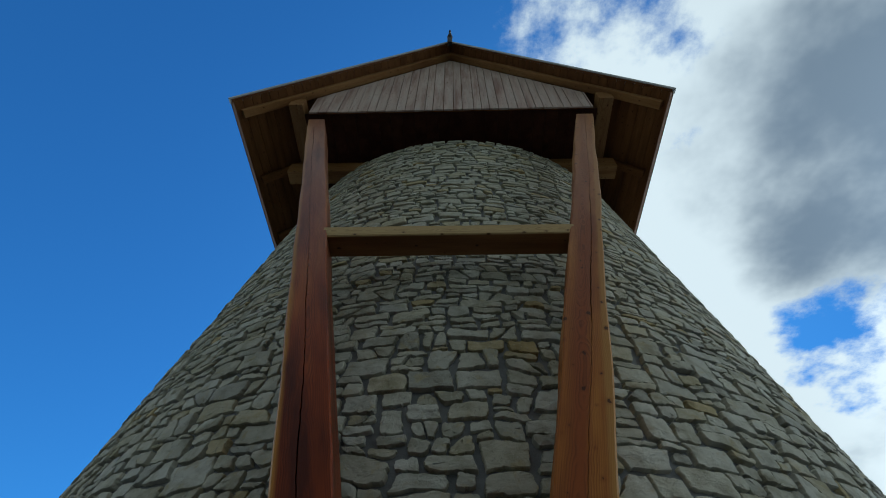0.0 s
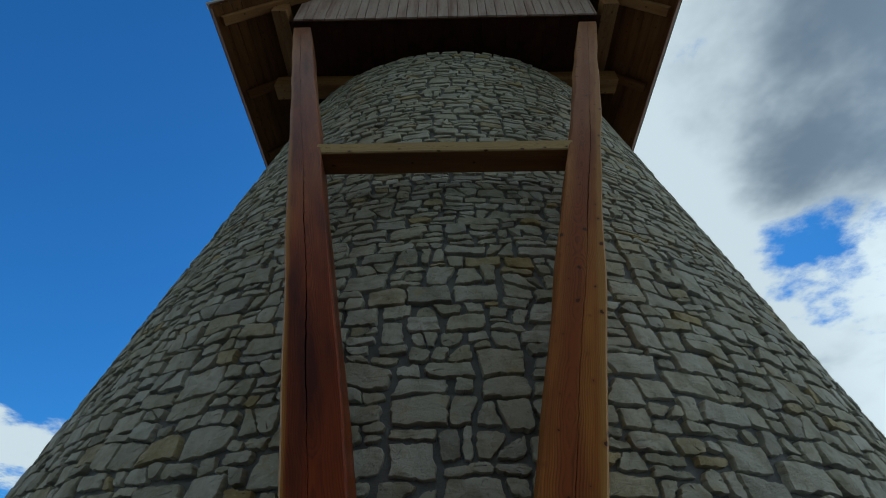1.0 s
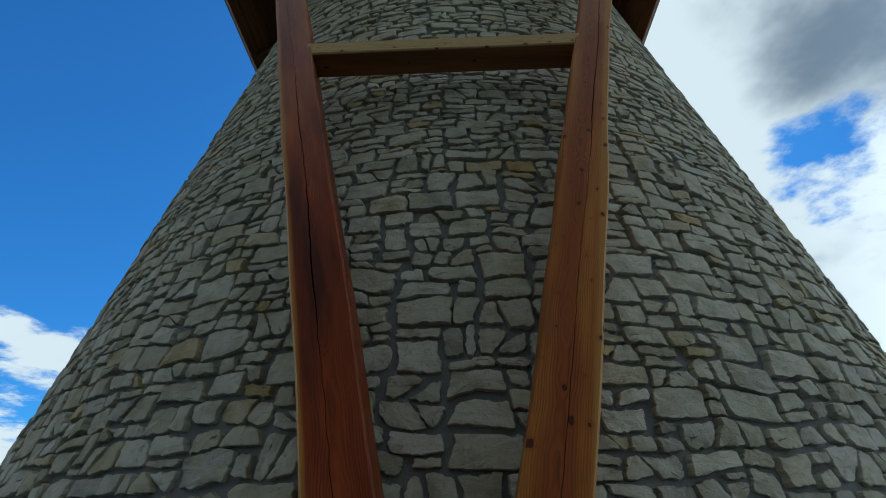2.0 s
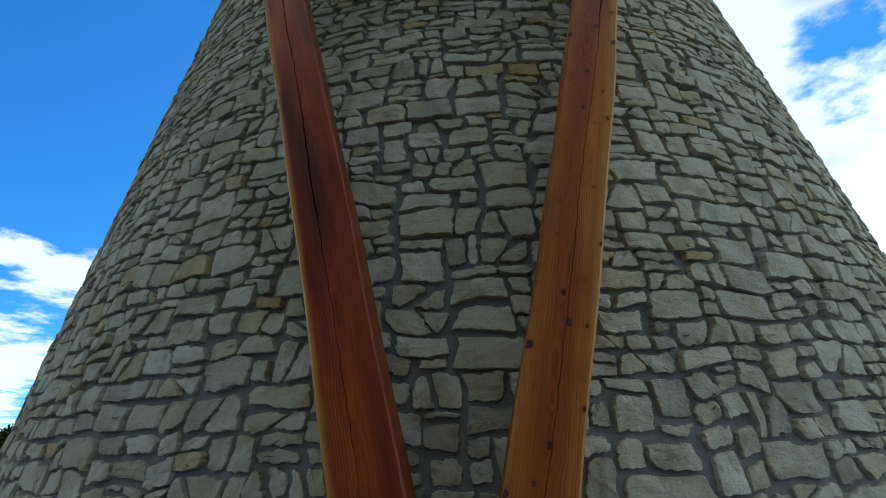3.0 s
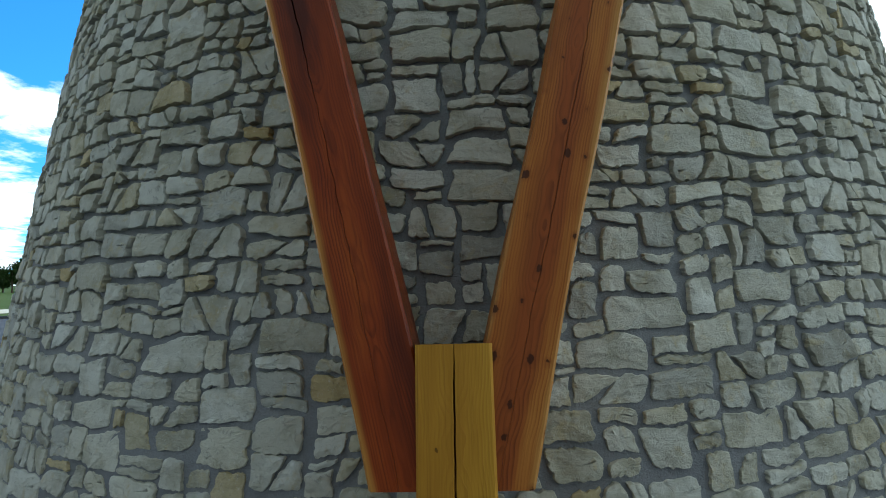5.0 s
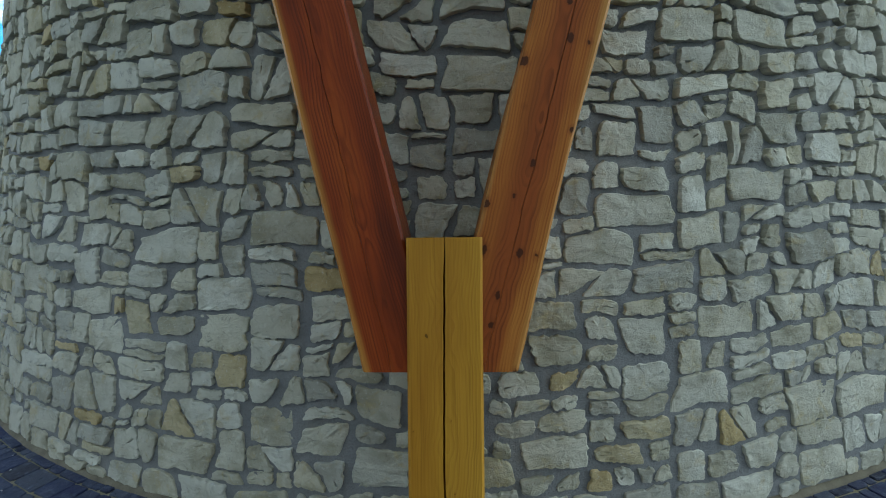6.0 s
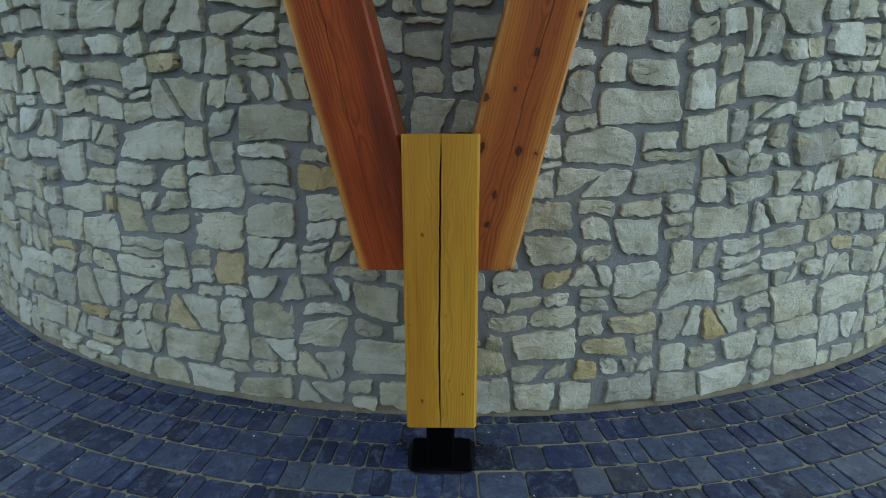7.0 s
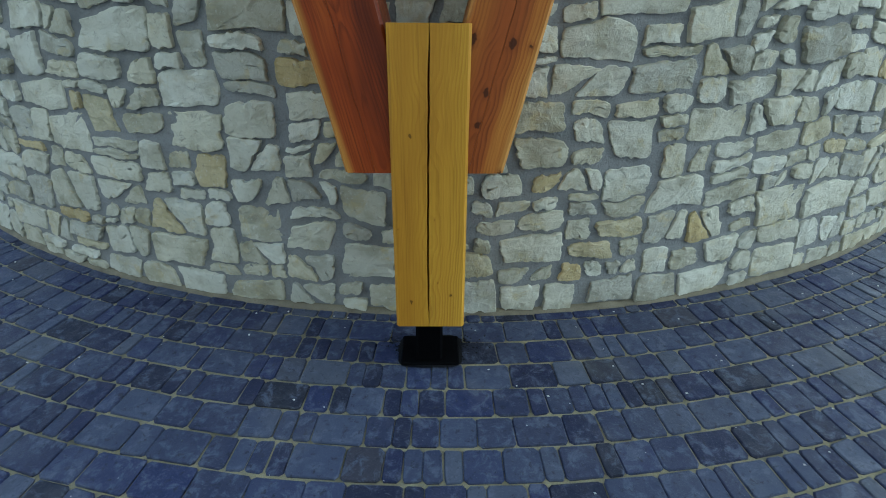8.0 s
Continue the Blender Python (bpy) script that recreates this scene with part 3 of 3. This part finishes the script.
        while x < half - 0.02:
            wd = rnd.choice((0.13, 0.15, 0.165, 0.18, 0.19))
            x1 = min(x + wd, half)
            top = [RIDGE_Z - drop - TAN * abs(q) for q in (x, x1)]
            if x < 0 < x1:
                xm = 0.0
                outline = [(x, low), (x1, low), (x1, top[1]), (xm, RIDGE_Z - drop), (x, top[0])]
            else:
                outline = [(x, low), (x1, low), (x1, top[1]), (x, top[0])]
            g = 0.0055
            cx = (x + x1) / 2
            bm = bmesh.new()
            jy = rnd.uniform(-0.003, 0.003)
            pts3 = [(px + (g if px < cx else -g if px > cx else 0), pz + (rnd.uniform(-0.004, 0.004) if pz == low else 0)) for px, pz in outline]
            a = [bm.verts.new((px - cx, jy, pz - low)) for px, pz in pts3]
            c = [bm.verts.new((px - cx, jy + inward * 0.024, pz - low)) for px, pz in pts3]
            k = len(a)
            for i in range(k):
                bm.faces.new((a[i], a[(i + 1) % k], c[(i + 1) % k], c[i]))
            bm.faces.new(a[::-1])
            bm.faces.new(c)
            bmesh.ops.recalc_face_normals(bm, faces=bm.faces)
            sub(part("plank", bm, M_PLANK, None, "", Matrix.Translation((RIDGE_X + cx, y, low))), gable)
            x = x1

    # long plates under the rafters, cross beams on the wall, floor of boards
    for side in (-1, 1):
        x0 = RIDGE_X + side * 2.62
        lo, hi = (x0 - 0.13, 2.80, 9.42), (x0 + 0.13, ROOF_Y1 - 0.24, 9.70)
        m = Matrix(((1, 0, 0, x0), (0, 0, 1, 2.80), (0, -1, 0, 9.70), (0, 0, 0, 1)))
        under(part("wall_plate", timber(0.25, 0.28, hi[1] - lo[1], rnd, None), M_BEAM, None, "brown squared long plate", m))
    for y in (3.80, 5.6, 7.3, 9.1):
        m = Matrix(((0, 0, 1, RIDGE_X - 2.85), (0, 1, 0, y), (-1, 0, 0, 9.08), (0, 0, 0, 1)))
        under(part("cross_beam", timber(0.30, 0.26, 5.7, rnd, (0.02, 0.002, 0.02)), M_BEAM, None, "brown squared cross beam", m))
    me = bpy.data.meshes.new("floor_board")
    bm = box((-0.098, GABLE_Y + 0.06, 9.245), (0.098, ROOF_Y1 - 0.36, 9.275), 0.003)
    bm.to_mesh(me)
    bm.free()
    me.materials.append(M_FLOOR_SHADE)
    floor = under(part("cap_floor", box((RIDGE_X - 2.45, GABLE_Y + 0.06, 9.276), (RIDGE_X + 2.45, ROOF_Y1 - 0.36, 9.30), 0.0), M_FLOOR_SHADE, None, "boarded floor of the cap, coloured dark as in shade"))
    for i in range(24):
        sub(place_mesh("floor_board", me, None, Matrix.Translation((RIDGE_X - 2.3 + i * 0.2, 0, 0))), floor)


build_cap()


# ---- distance ----
def tree_mesh(rnd, size, name):
    """Crown of many small leaf clumps; returns trunk and crown meshes."""
    verts, faces = [], []
    lobes = [(rnd.uniform(-0.3, 0.3) * size, rnd.uniform(-0.3, 0.3) * size, rnd.uniform(0.35, 0.85) * size, rnd.uniform(0.16, 0.28) * size) for _ in range(9)]
    for lx, ly, lz, lr in lobes:
        for _ in range(75):
            d = Vector((rnd.gauss(0, 1), rnd.gauss(0, 1), rnd.gauss(0, 1))).normalized() * lr * rnd.uniform(0.55, 1.05)
            c = Vector((lx, ly, lz)) + d
            s = size * rnd.uniform(0.025, 0.055)
            a = Vector((rnd.gauss(0, 1), rnd.gauss(0, 1), rnd.gauss(0, 1))).normalized() * s
            b = a.cross(Vector((rnd.gauss(0, 1), rnd.gauss(0, 1), rnd.gauss(0, 1)))).normalized() * s
            n0 = len(verts)
            verts += [c - a, c + b, c + a, c - b, c + a.cross(b).normalized() * s * 0.5]
            faces += [(n0, n0 + 1, n0 + 4), (n0 + 1, n0 + 2, n0 + 4), (n0 + 2, n0 + 3, n0 + 4), (n0 + 3, n0, n0 + 4)]
    crown = mesh_of("crown", verts, faces, M_LEAF)
    bm = bmesh.new()
    n = 8
    prof = [(0.035 * size, 0), (0.024 * size, 0.15 * size), (0.018 * size, 0.4 * size), (0.006 * size, 0.75 * size)]
    rings = [[bm.verts.new((r * math.cos(6.283 * i / n), r * math.sin(6.283 * i / n), z)) for i in range(n)] for r, z in prof]
    for a, b in zip(rings, rings[1:]):
        for i in range(n):
            bm.faces.new((a[i], a[(i + 1) % n], b[(i + 1) % n], b[i]))
    for lx, ly, lz, lr in lobes[:5]:
        s0, s1 = Vector((0, 0, 0.3 * size)), Vector((lx, ly, lz))
        side = Vector((0.01 * size, 0, 0))
        q = [bm.verts.new(p) for p in (s0 - side, s0 + side, s1, s0 + Vector((0, 0.01 * size, 0)))]
        bm.faces.new(q[:3])
        bm.faces.new((q[1], q[3], q[2]))
        bm.faces.new((q[3], q[0], q[2]))
    return crown, bm


def build_distance():
    rnd = random.Random(21)
    kinds = []
    for _ in range(3):
        crown, bm = tree_mesh(rnd, 7.0, "tree")
        root = empty("tree")
        tagged(root, "dark green leafy tree in a far row beyond the meadow", "tree", group="far trees")
        part("trunk", bm, M_BARK, root)
        place_mesh("crown", crown, root)
        kinds.append(root)
    for i in range(120):
        src = kinds[i % 3]
        az = radians((-66 + i * 0.5 if i < 80 else 30 + (i - 80) * 0.9) + rnd.uniform(-0.3, 0.3))
        d = rnd.uniform(130, 175)
        s = rnd.uniform(0.65, 1.05)
        m = pose(d * math.sin(az), d * math.cos(az), -0.06, 0, 0, rnd.uniform(0, 360))
        if i < 3:
            src.matrix_basis = m
        else:
            ob = copy_thing(src, m)
            ob.scale = (s, s, s)
    # wooded rise behind
    bm = bmesh.new()
    n = 240
    a, b, c = [], [], []
    for i in range(n + 1):
        az = radians(-100 + 200 * i / n)
        hgt = 7.0 + 5 * math.sin(i * 0.05 + 1) + 2.2 * noise.noise((i * 0.35, 0, 0)) + 1.4 * noise.noise((i * 1.3, 5, 0))
        for lst, r, z in ((a, 560, -1), (b, 640, hgt), (c, 800, hgt * 0.8)):
            lst.append(bm.verts.new((r * math.sin(az), r * math.cos(az), z)))
    for i in range(n):
        bm.faces.new((a[i], a[i + 1], b[i + 1], b[i]))
        bm.faces.new((b[i], b[i + 1], c[i + 1], c[i]))
    tagged(part("wooded_hill", bm, M_LEAF), "dark wooded rise on the horizon", "hill", kind="structure")


build_distance()


# ---- pavement pieces ----
def build_pavement():
    rnd = random.Random(3)
    bed = tagged(annulus("pavement", 4.0, 10.4, -0.0095, M_SAND), "dark setts in rings round the tower with sandy joints", "pavement", kind="structure")
    row, gap = 0.1277, 0.0075
    shapes = {}

    def paver_shape(w, d, seed):
        r2 = random.Random(seed)
        b, top = 0.0045, 0.0
        hw, hd = w / 2, d / 2
        c = 0.011
        out = []
        for sx, sy in ((-1, -1), (1, -1), (1, 1), (-1, 1)):
            pts = [(sx * (hw - c), sy * hd), (sx * hw, sy * (hd - c))]
            if sx * sy > 0:
                pts.reverse()
            out += [(x + r2.uniform(-0.003, 0.003), y + r2.uniform(-0.003, 0.003)) for x, y in pts]
        verts = [(x, y, -0.03) for x, y in out] + [(x, y, -b) for x, y in out] + [(x * (1 - b / hw), y * (1 - b / hd), top) for x, y in out]
        k = 8
        faces = []
        for lvl in (0, 1):
            for i in range(k):
                j = (i + 1) % k
                faces.append((lvl * k + i, lvl * k + j, (lvl + 1) * k + j, (lvl + 1) * k + i))
        faces.append(tuple(range(2 * k, 3 * k)))
        return verts, faces

    widths = (0.066, 0.098, 0.130, 0.182)
    for wi, w in enumerate(widths):
        for s in range(5):
            shapes[wi, s] = paver_shape(w - 0.0035, row - gap, 100 * wi + s)
    # faces must look upwards
    for key, (vv, ff) in shapes.items():
        a, b, c = (Vector(vv[q]) for q in ff[-1][:3])
        if (b - a).cross(c - a).z < 0:
            shapes[key] = vv, [f[::-1] for f in ff]
    meshes = {key: mesh_of("paver", vv, ff, M_PAVER) for key, (vv, ff) in shapes.items()}
    near, rest_v, rest_f = 0, [], []
    k = 0
    r = R_BASE + 0.008
    while r < 10.36:
        th = rnd.uniform(0, 0.1) - math.pi
        end = th + 2 * math.pi
        while th < end - 0.05 / r:
            wi = rnd.choices((0, 1, 2, 3), (0.36, 0.18, 0.26, 0.20))[0]
            da = widths[wi] / r
            mid = th + da / 2
            th += da
            if th > end + 0.02 / r:
                break
            zt = rnd.uniform(-0.004, 0.0005)
            m = Matrix.Translation((AXIS_X + r * math.sin(mid), AXIS_Y - r * math.cos(mid), zt)) @ pose(0, 0, 0, rnd.uniform(-0.7, 0.7), rnd.uniform(-0.7, 0.7), math.degrees(mid) + rnd.uniform(-0.7, 0.7) + (180 if rnd.random() < 0.5 else 0))
            key = wi, rnd.randrange(5)
            if k < 9 and abs(mid) < 0.43 and near < 300:
                near += 1
                place_mesh("paver", meshes[key], bed, m)
            else:
                vv, ff = shapes[key]
                n0 = len(rest_v)
                rest_v += [m @ Vector(q) for q in vv]
                rest_f += [tuple(n0 + i for i in f) for f in ff]
        r += row
        k += 1
    ob = new("paver_field", mesh_of("paver_field", rest_v, rest_f, M_PAVER))
    tagged(ob, "dark blue-grey concrete setts in rings with sandy joints", kind="stuff")
    ob.parent = bed
    # splashes of black paint round the post's foot
    verts, faces = [], []
    n = 56
    for j in range(n):
        a = 2 * math.pi * j / n
        c, sn = math.cos(a), math.sin(a)
        q = (abs(c) ** 5 + abs(sn) ** 5) ** -0.2
        w = 1 + 0.05 * noise.noise((c * 4, sn * 4, 2.0)) + 0.03 * noise.noise((c * 11, sn * 11, 7.0))
        verts.append((-0.0375 + 0.132 * q * w * c, 1.509 + 0.094 * q * w * sn, 0.0035))
    faces.append(tuple(range(n)))
    for i in range(150):
        a, d = rnd.uniform(0, 6.283), abs(rnd.gauss(0, 0.055))
        x, y, s = -0.036 + math.copysign(0.128, math.cos(a)) + d * math.cos(a), 1.54 + rnd.gauss(0, 0.035), rnd.uniform(0.001, 0.0055)
        n0 = len(verts)
        for j in range(7):
            q = 6.283 * j / 7
            verts.append((x + s * rnd.uniform(0.6, 1.2) * math.cos(q), y + s * rnd.uniform(0.6, 1.2) * math.sin(q), 0.0028))
        faces.append(tuple(range(n0, n0 + 7)))
    ob = new("paint_splash", mesh_of("paint_splash", verts, faces, M_TAR))
    tagged(ob, "black paint drops splashed on the setts", "stain", kind="stuff")
    # pale chips of mortar lying about
    verts, faces = [], []
    for i in range(170):
        th, r = rnd.uniform(-0.75, 0.75), R_BASE + 0.05 + abs(rnd.gauss(0, 0.75))
        x, y, s = AXIS_X + r * math.sin(th), AXIS_Y - r * math.cos(th), rnd.uniform(0.0015, 0.0055)
        if abs(x + 0.04) < 0.16 and y > 1.38:
            continue
        n0 = len(verts)
        for dx, dy, dz in ((-1, -0.6, 0), (1, -0.8, 0), (0.7, 0.9, 0), (-0.8, 0.7, 0), (0.1, 0, 1)):
            verts.append((x + s * dx * rnd.uniform(0.6, 1.3), y + s * dy * rnd.uniform(0.6, 1.3), s * dz * 0.9 - 0.001))
        faces += [(n0, n0 + 1, n0 + 4), (n0 + 1, n0 + 2, n0 + 4), (n0 + 2, n0 + 3, n0 + 4), (n0 + 3, n0, n0 + 4)]
    ob = new("mortar_chips", mesh_of("mortar_chips", verts, faces, M_SPECK))
    tagged(ob, "pale mortar chips scattered on the dark setts", "debris", kind="stuff")


build_pavement()


# ---- the tower ----
def build_tower():
    rnd = random.Random(8)
    # the mortared body, hollow at the top
    n, lv = 160, 60
    bm = bmesh.new()
    rings = []
    for j in range(lv + 1):
        z = -0.3 + (WALL_TOP + 0.3) * j / lv
        rings.append([bm.verts.new(on_wall(2 * math.pi * i / n, z, 0.003 * noise.noise((i * 0.9, j * 0.9, 0)) + 0.002 - 0.012 * min(1.0, max(0.0, z - 0.9)))) for i in range(n)])
    for a, b in zip(rings, rings[1:]):
        for i in range(n):
            bm.faces.new((a[i], a[(i + 1) % n], b[(i + 1) % n], b[i]))
    inner = [bm.verts.new(on_wall(2 * math.pi * i / n, WALL_TOP, -0.6)) for i in range(n)]
    low = [bm.verts.new(on_wall(2 * math.pi * i / n, WALL_TOP - 1.5, -0.9)) for i in range(n)]
    for a, b in ((rings[-1], inner), (inner, low)):
        for i in range(n):
            bm.faces.new((a[i], a[(i + 1) % n], b[(i + 1) % n], b[i]))
    bm.faces.new(low)
    tower = part("tower_wall", bm, M_MORTAR, smooth=True)
    tagged(tower, "round tapering tower of pale rubble limestone in grey mortar", "stone tower", kind="structure")
    # narrow mortar foot along the setts
    foot = lathe([(R_BASE + 0.034, -0.02), (R_BASE + 0.029, 0.002), (R_BASE + 0.016, 0.012), (R_BASE - 0.03, 0.022)], 160)
    for f in [f for f in foot.faces if len(f.verts) > 4]:
        foot.faces.remove(f)
    part("mortar_foot", foot, M_FILLET, tower, "sandy mortar fillet at the foot", Matrix.Translation((AXIS_X, AXIS_Y, 0)), True)

    around = 2 * math.pi * R_BASE
    unit = 0.02
    cols = int(around / unit)

    def courses():
        """Roughly coursed rubble on the unrolled wall: stones are set side by side wherever the wall stands lowest.
        Gives bottom and top of each and where its four corners lie round the foot, from the lower left one on."""
        top = [0] * cols
        for lvl in range(int(WALL_TOP / unit)):
            z = lvl * unit
            shrink = wall_radius(z) / R_BASE
            fine = 1.0 if z < 3.8 else 0.74
            i = 0
            while i < cols:
                if top[i] > lvl:
                    i += 1
                    continue
                run = i
                while run < cols and top[run] <= lvl:
                    run += 1
                left = top[i - 1] - lvl if i else 0
                right = top[run] - lvl if run < cols else 0
                room = run - i
                high = rnd.choices((2, 3, 4, 5, 6, 7, 8, 9), (0.02, 0.09, 0.15, 0.19, 0.21, 0.16, 0.11, 0.07))[0]
                high = max(2, round(high * fine))
                if left > 1 and abs(left - high) <= 2 and rnd.random() < 0.8:
                    high = left
                elif right > 1 and room < 16 and abs(right - high) <= 2:
                    high = right
                aspect = rnd.uniform(2.2, 4.4) if high <= 3 else rnd.uniform(0.95, 2.5)
                wide = min(max(high * unit * aspect / fine, 0.10), 0.30) / unit / shrink
                wide = max(3, round(wide))
                if room <= 5:
                    wide = room
                    rim = [q for q in (left, right) if q > 1]
                    high = min(min(rim) if rim else 3, 9)
                elif room - wide < 5:
                    wide = room if room < 1.5 * wide + 2 else room // 2
                wide = min(wide, room)
                for q in range(i, i + wide):
                    top[q] = lvl + high
                a, b, up = i * unit - around / 2, (i + wide) * unit - around / 2, min(z + high * unit, WALL_TOP)
                if (b - a) * shrink > 0.17 and high > 3 and rnd.random() < 0.33:
                    # two stones meeting at a slanting joint
                    f, lean = rnd.uniform(0.36, 0.64), rnd.choice((-1, 1)) * rnd.uniform(0.05, 0.21)
                    low, tip = a + (b - a) * (f - lean), a + (b - a) * (f + lean)
                    yield z, up, (a, low, tip, a)
                    yield z, up, (low, b, b, tip)
                else:
                    yield z, up, (a, b, b, a)
                i += wide

    def drift(s, z):
        """How far the beds and joints stray from straight lines."""
        up = max(0.0, min(1.0, z / 0.35, (WALL_TOP - z) / 0.35))
        dz = up * (0.055 * noise.noise((s * 0.5, z * 0.6, 1.7)) + 0.036 * noise.noise((s * 2.9, z * 2.7, 7.0)) + 0.014 * noise.noise((s * 8.0, z * 7.0, 9.0)))
        return (0.040 * noise.noise((s * 3.3, z * 3.9, 3.0)) + 0.016 * noise.noise((s * 8.0, z * 9.0, 5.0))), dz

    def stone(z0, z1, ends, fine):
        """Vertices and faces of one hewn stone, in world space, its middle, and which faces run smooth."""
        seed = rnd.random() * 100
        sm, zm = sum(ends) / 4, (z0 + z1) / 2
        shrink = wall_radius(zm) / R_BASE
        w, h = (ends[1] + ends[2] - ends[0] - ends[3]) / 2 * shrink, z1 - z0
        joint = 0.0047 if zm < 1.6 else 0.0042
        corners = []
        for end, sx, sy in zip(ends, (-1, 1, 1, -1), (-1, -1, 1, 1)):
            jx = joint * rnd.uniform(0.6, 1.5) + min(0.040, 0.22 * w) * rnd.random() ** 2.7
            jy = joint * rnd.uniform(0.6, 1.5) + min(0.026, 0.22 * h) * rnd.random() ** 2.5
            corners.append(Vector(((end - sm) * shrink - sx * min(jx, 0.3 * w), sy * max(0.008, h / 2 - jy))))
        c = sum(corners, Vector((0, 0))) / 4
        out = []
        for i in range(4):
            a, b, prev = corners[i], corners[(i + 1) % 4], corners[i - 1]
            la, lb = (prev - a).length, (b - a).length
            r = rnd.choice((0.004, 0.006, 0.008, 0.012, 0.018, 0.030))
            ra, rb = min(r * rnd.uniform(0.6, 1.5), la * 0.38) / la, min(r * rnd.uniform(0.6, 1.5), lb * 0.38) / lb
            p0, p1 = a + (prev - a) * ra, a + (b - a) * rb
            out.append(p0)
            if fine:
                out.append((p0 + p1) * 0.30 + a * 0.40)
            out.append(p1)
            nrm = Vector(((b - a).y, -(b - a).x)).normalized()
            end = b + (a - b) * 0.2
            m = max(1, min(9, int(lb / 0.019))) if fine else 1
            bow = rnd.uniform(-0.035, 0.06) * lb
            for q in range(m):
                f = (q + 1) / (m + 1)
                wave = rnd.uniform(-0.0040, 0.0032) + 0.009 * noise.noise((f * lb * 22 + seed, i * 3.1, seed))
                out.append(p1 + (end - p1) * f + nrm * (wave + bow * 4 * f * (1 - f) * 0.5))
        proud = rnd.uniform(0.013, 0.031) * min(1.25, max(0.70, 0.45 + 0.36 * zm))
        tilt = Vector((rnd.uniform(-0.05, 0.05), rnd.uniform(-0.06, 0.06)))
        layers = ((1.0, -1.5), (0.985, 0.66), (0.95, 0.95), (0.72, 1.0), (0.38, 1.03)) if fine else ((1.0, -1.5), (0.97, 0.8), (0.85, 1.0))
        verts, faces = [], []
        n = len(out)
        for scale, f in layers:
            for p in out:
                q = c + (p - c) * scale
                rough = 0.0
                if f > 0.3:
                    rough = 0.010 * noise.noise((q.x * 11 + seed, q.y * 11, seed)) + (0.006 * noise.noise((q.x * 40, q.y * 40, seed)) if fine else 0.0)
                o = proud * f + (q - c).dot(tilt) * (1 if f > 0.3 else 0) + rough * min(1.0, f)
                dx, dz = drift(sm + q.x, zm + q.y)
                z = min(max(zm + q.y + dz, 0.006), WALL_TOP)
                verts.append(on_wall((sm + (q.x + dx) / shrink) / R_BASE, z, o))
        dx, dz = drift(sm + c.x, zm + c.y)
        verts.append(on_wall((sm + (c.x + dx) / shrink) / R_BASE, zm + c.y + dz, proud * 1.04))
        for a in range(len(layers) - 1):
            for i in range(n):
                j = (i + 1) % n
                faces.append((a * n + i, a * n + j, (a + 1) * n + j, (a + 1) * n + i))
        top = (len(layers) - 1) * n
        for i in range(n):
            faces.append((top + i, top + (i + 1) % n, len(verts) - 1))
        # hewn rims stay sharp, the faces run smooth
        soft = [fine and i >= 3 * n for i in range(len(faces))]
        return verts, faces, verts[-1], soft

    near, rv, rf, rs = 0, [], [], []
    for cell in courses():
        if (max(cell[2]) - min(cell[2])) * (cell[1] - cell[0]) < 0.0018:
            continue
        th = sum(cell[2]) / 4 / R_BASE
        zc = (cell[0] + cell[1]) / 2
        verts, faces, mid, soft = stone(*cell, abs(th) < 0.85 and zc < 5.0)
        if abs(th) < 0.32 and zc < 2.3 and near < 300:
            near += 1
            me = mesh_of("stone", [v - mid for v in verts], faces, M_STONE, flags=soft)
            place_mesh("stone", me, tower, Matrix.Translation(mid))
        else:
            n0 = len(rv)
            rv += verts
            rs += soft
            rf += [tuple(n0 + i for i in f) for f in faces]
    ob = new("rubble_stones", mesh_of("rubble_stones", rv, rf, M_STONE, flags=rs))
    tagged(ob, "pale grey and ochre rubble limestone blocks", kind="stuff")
    ob.parent = tower


build_tower()
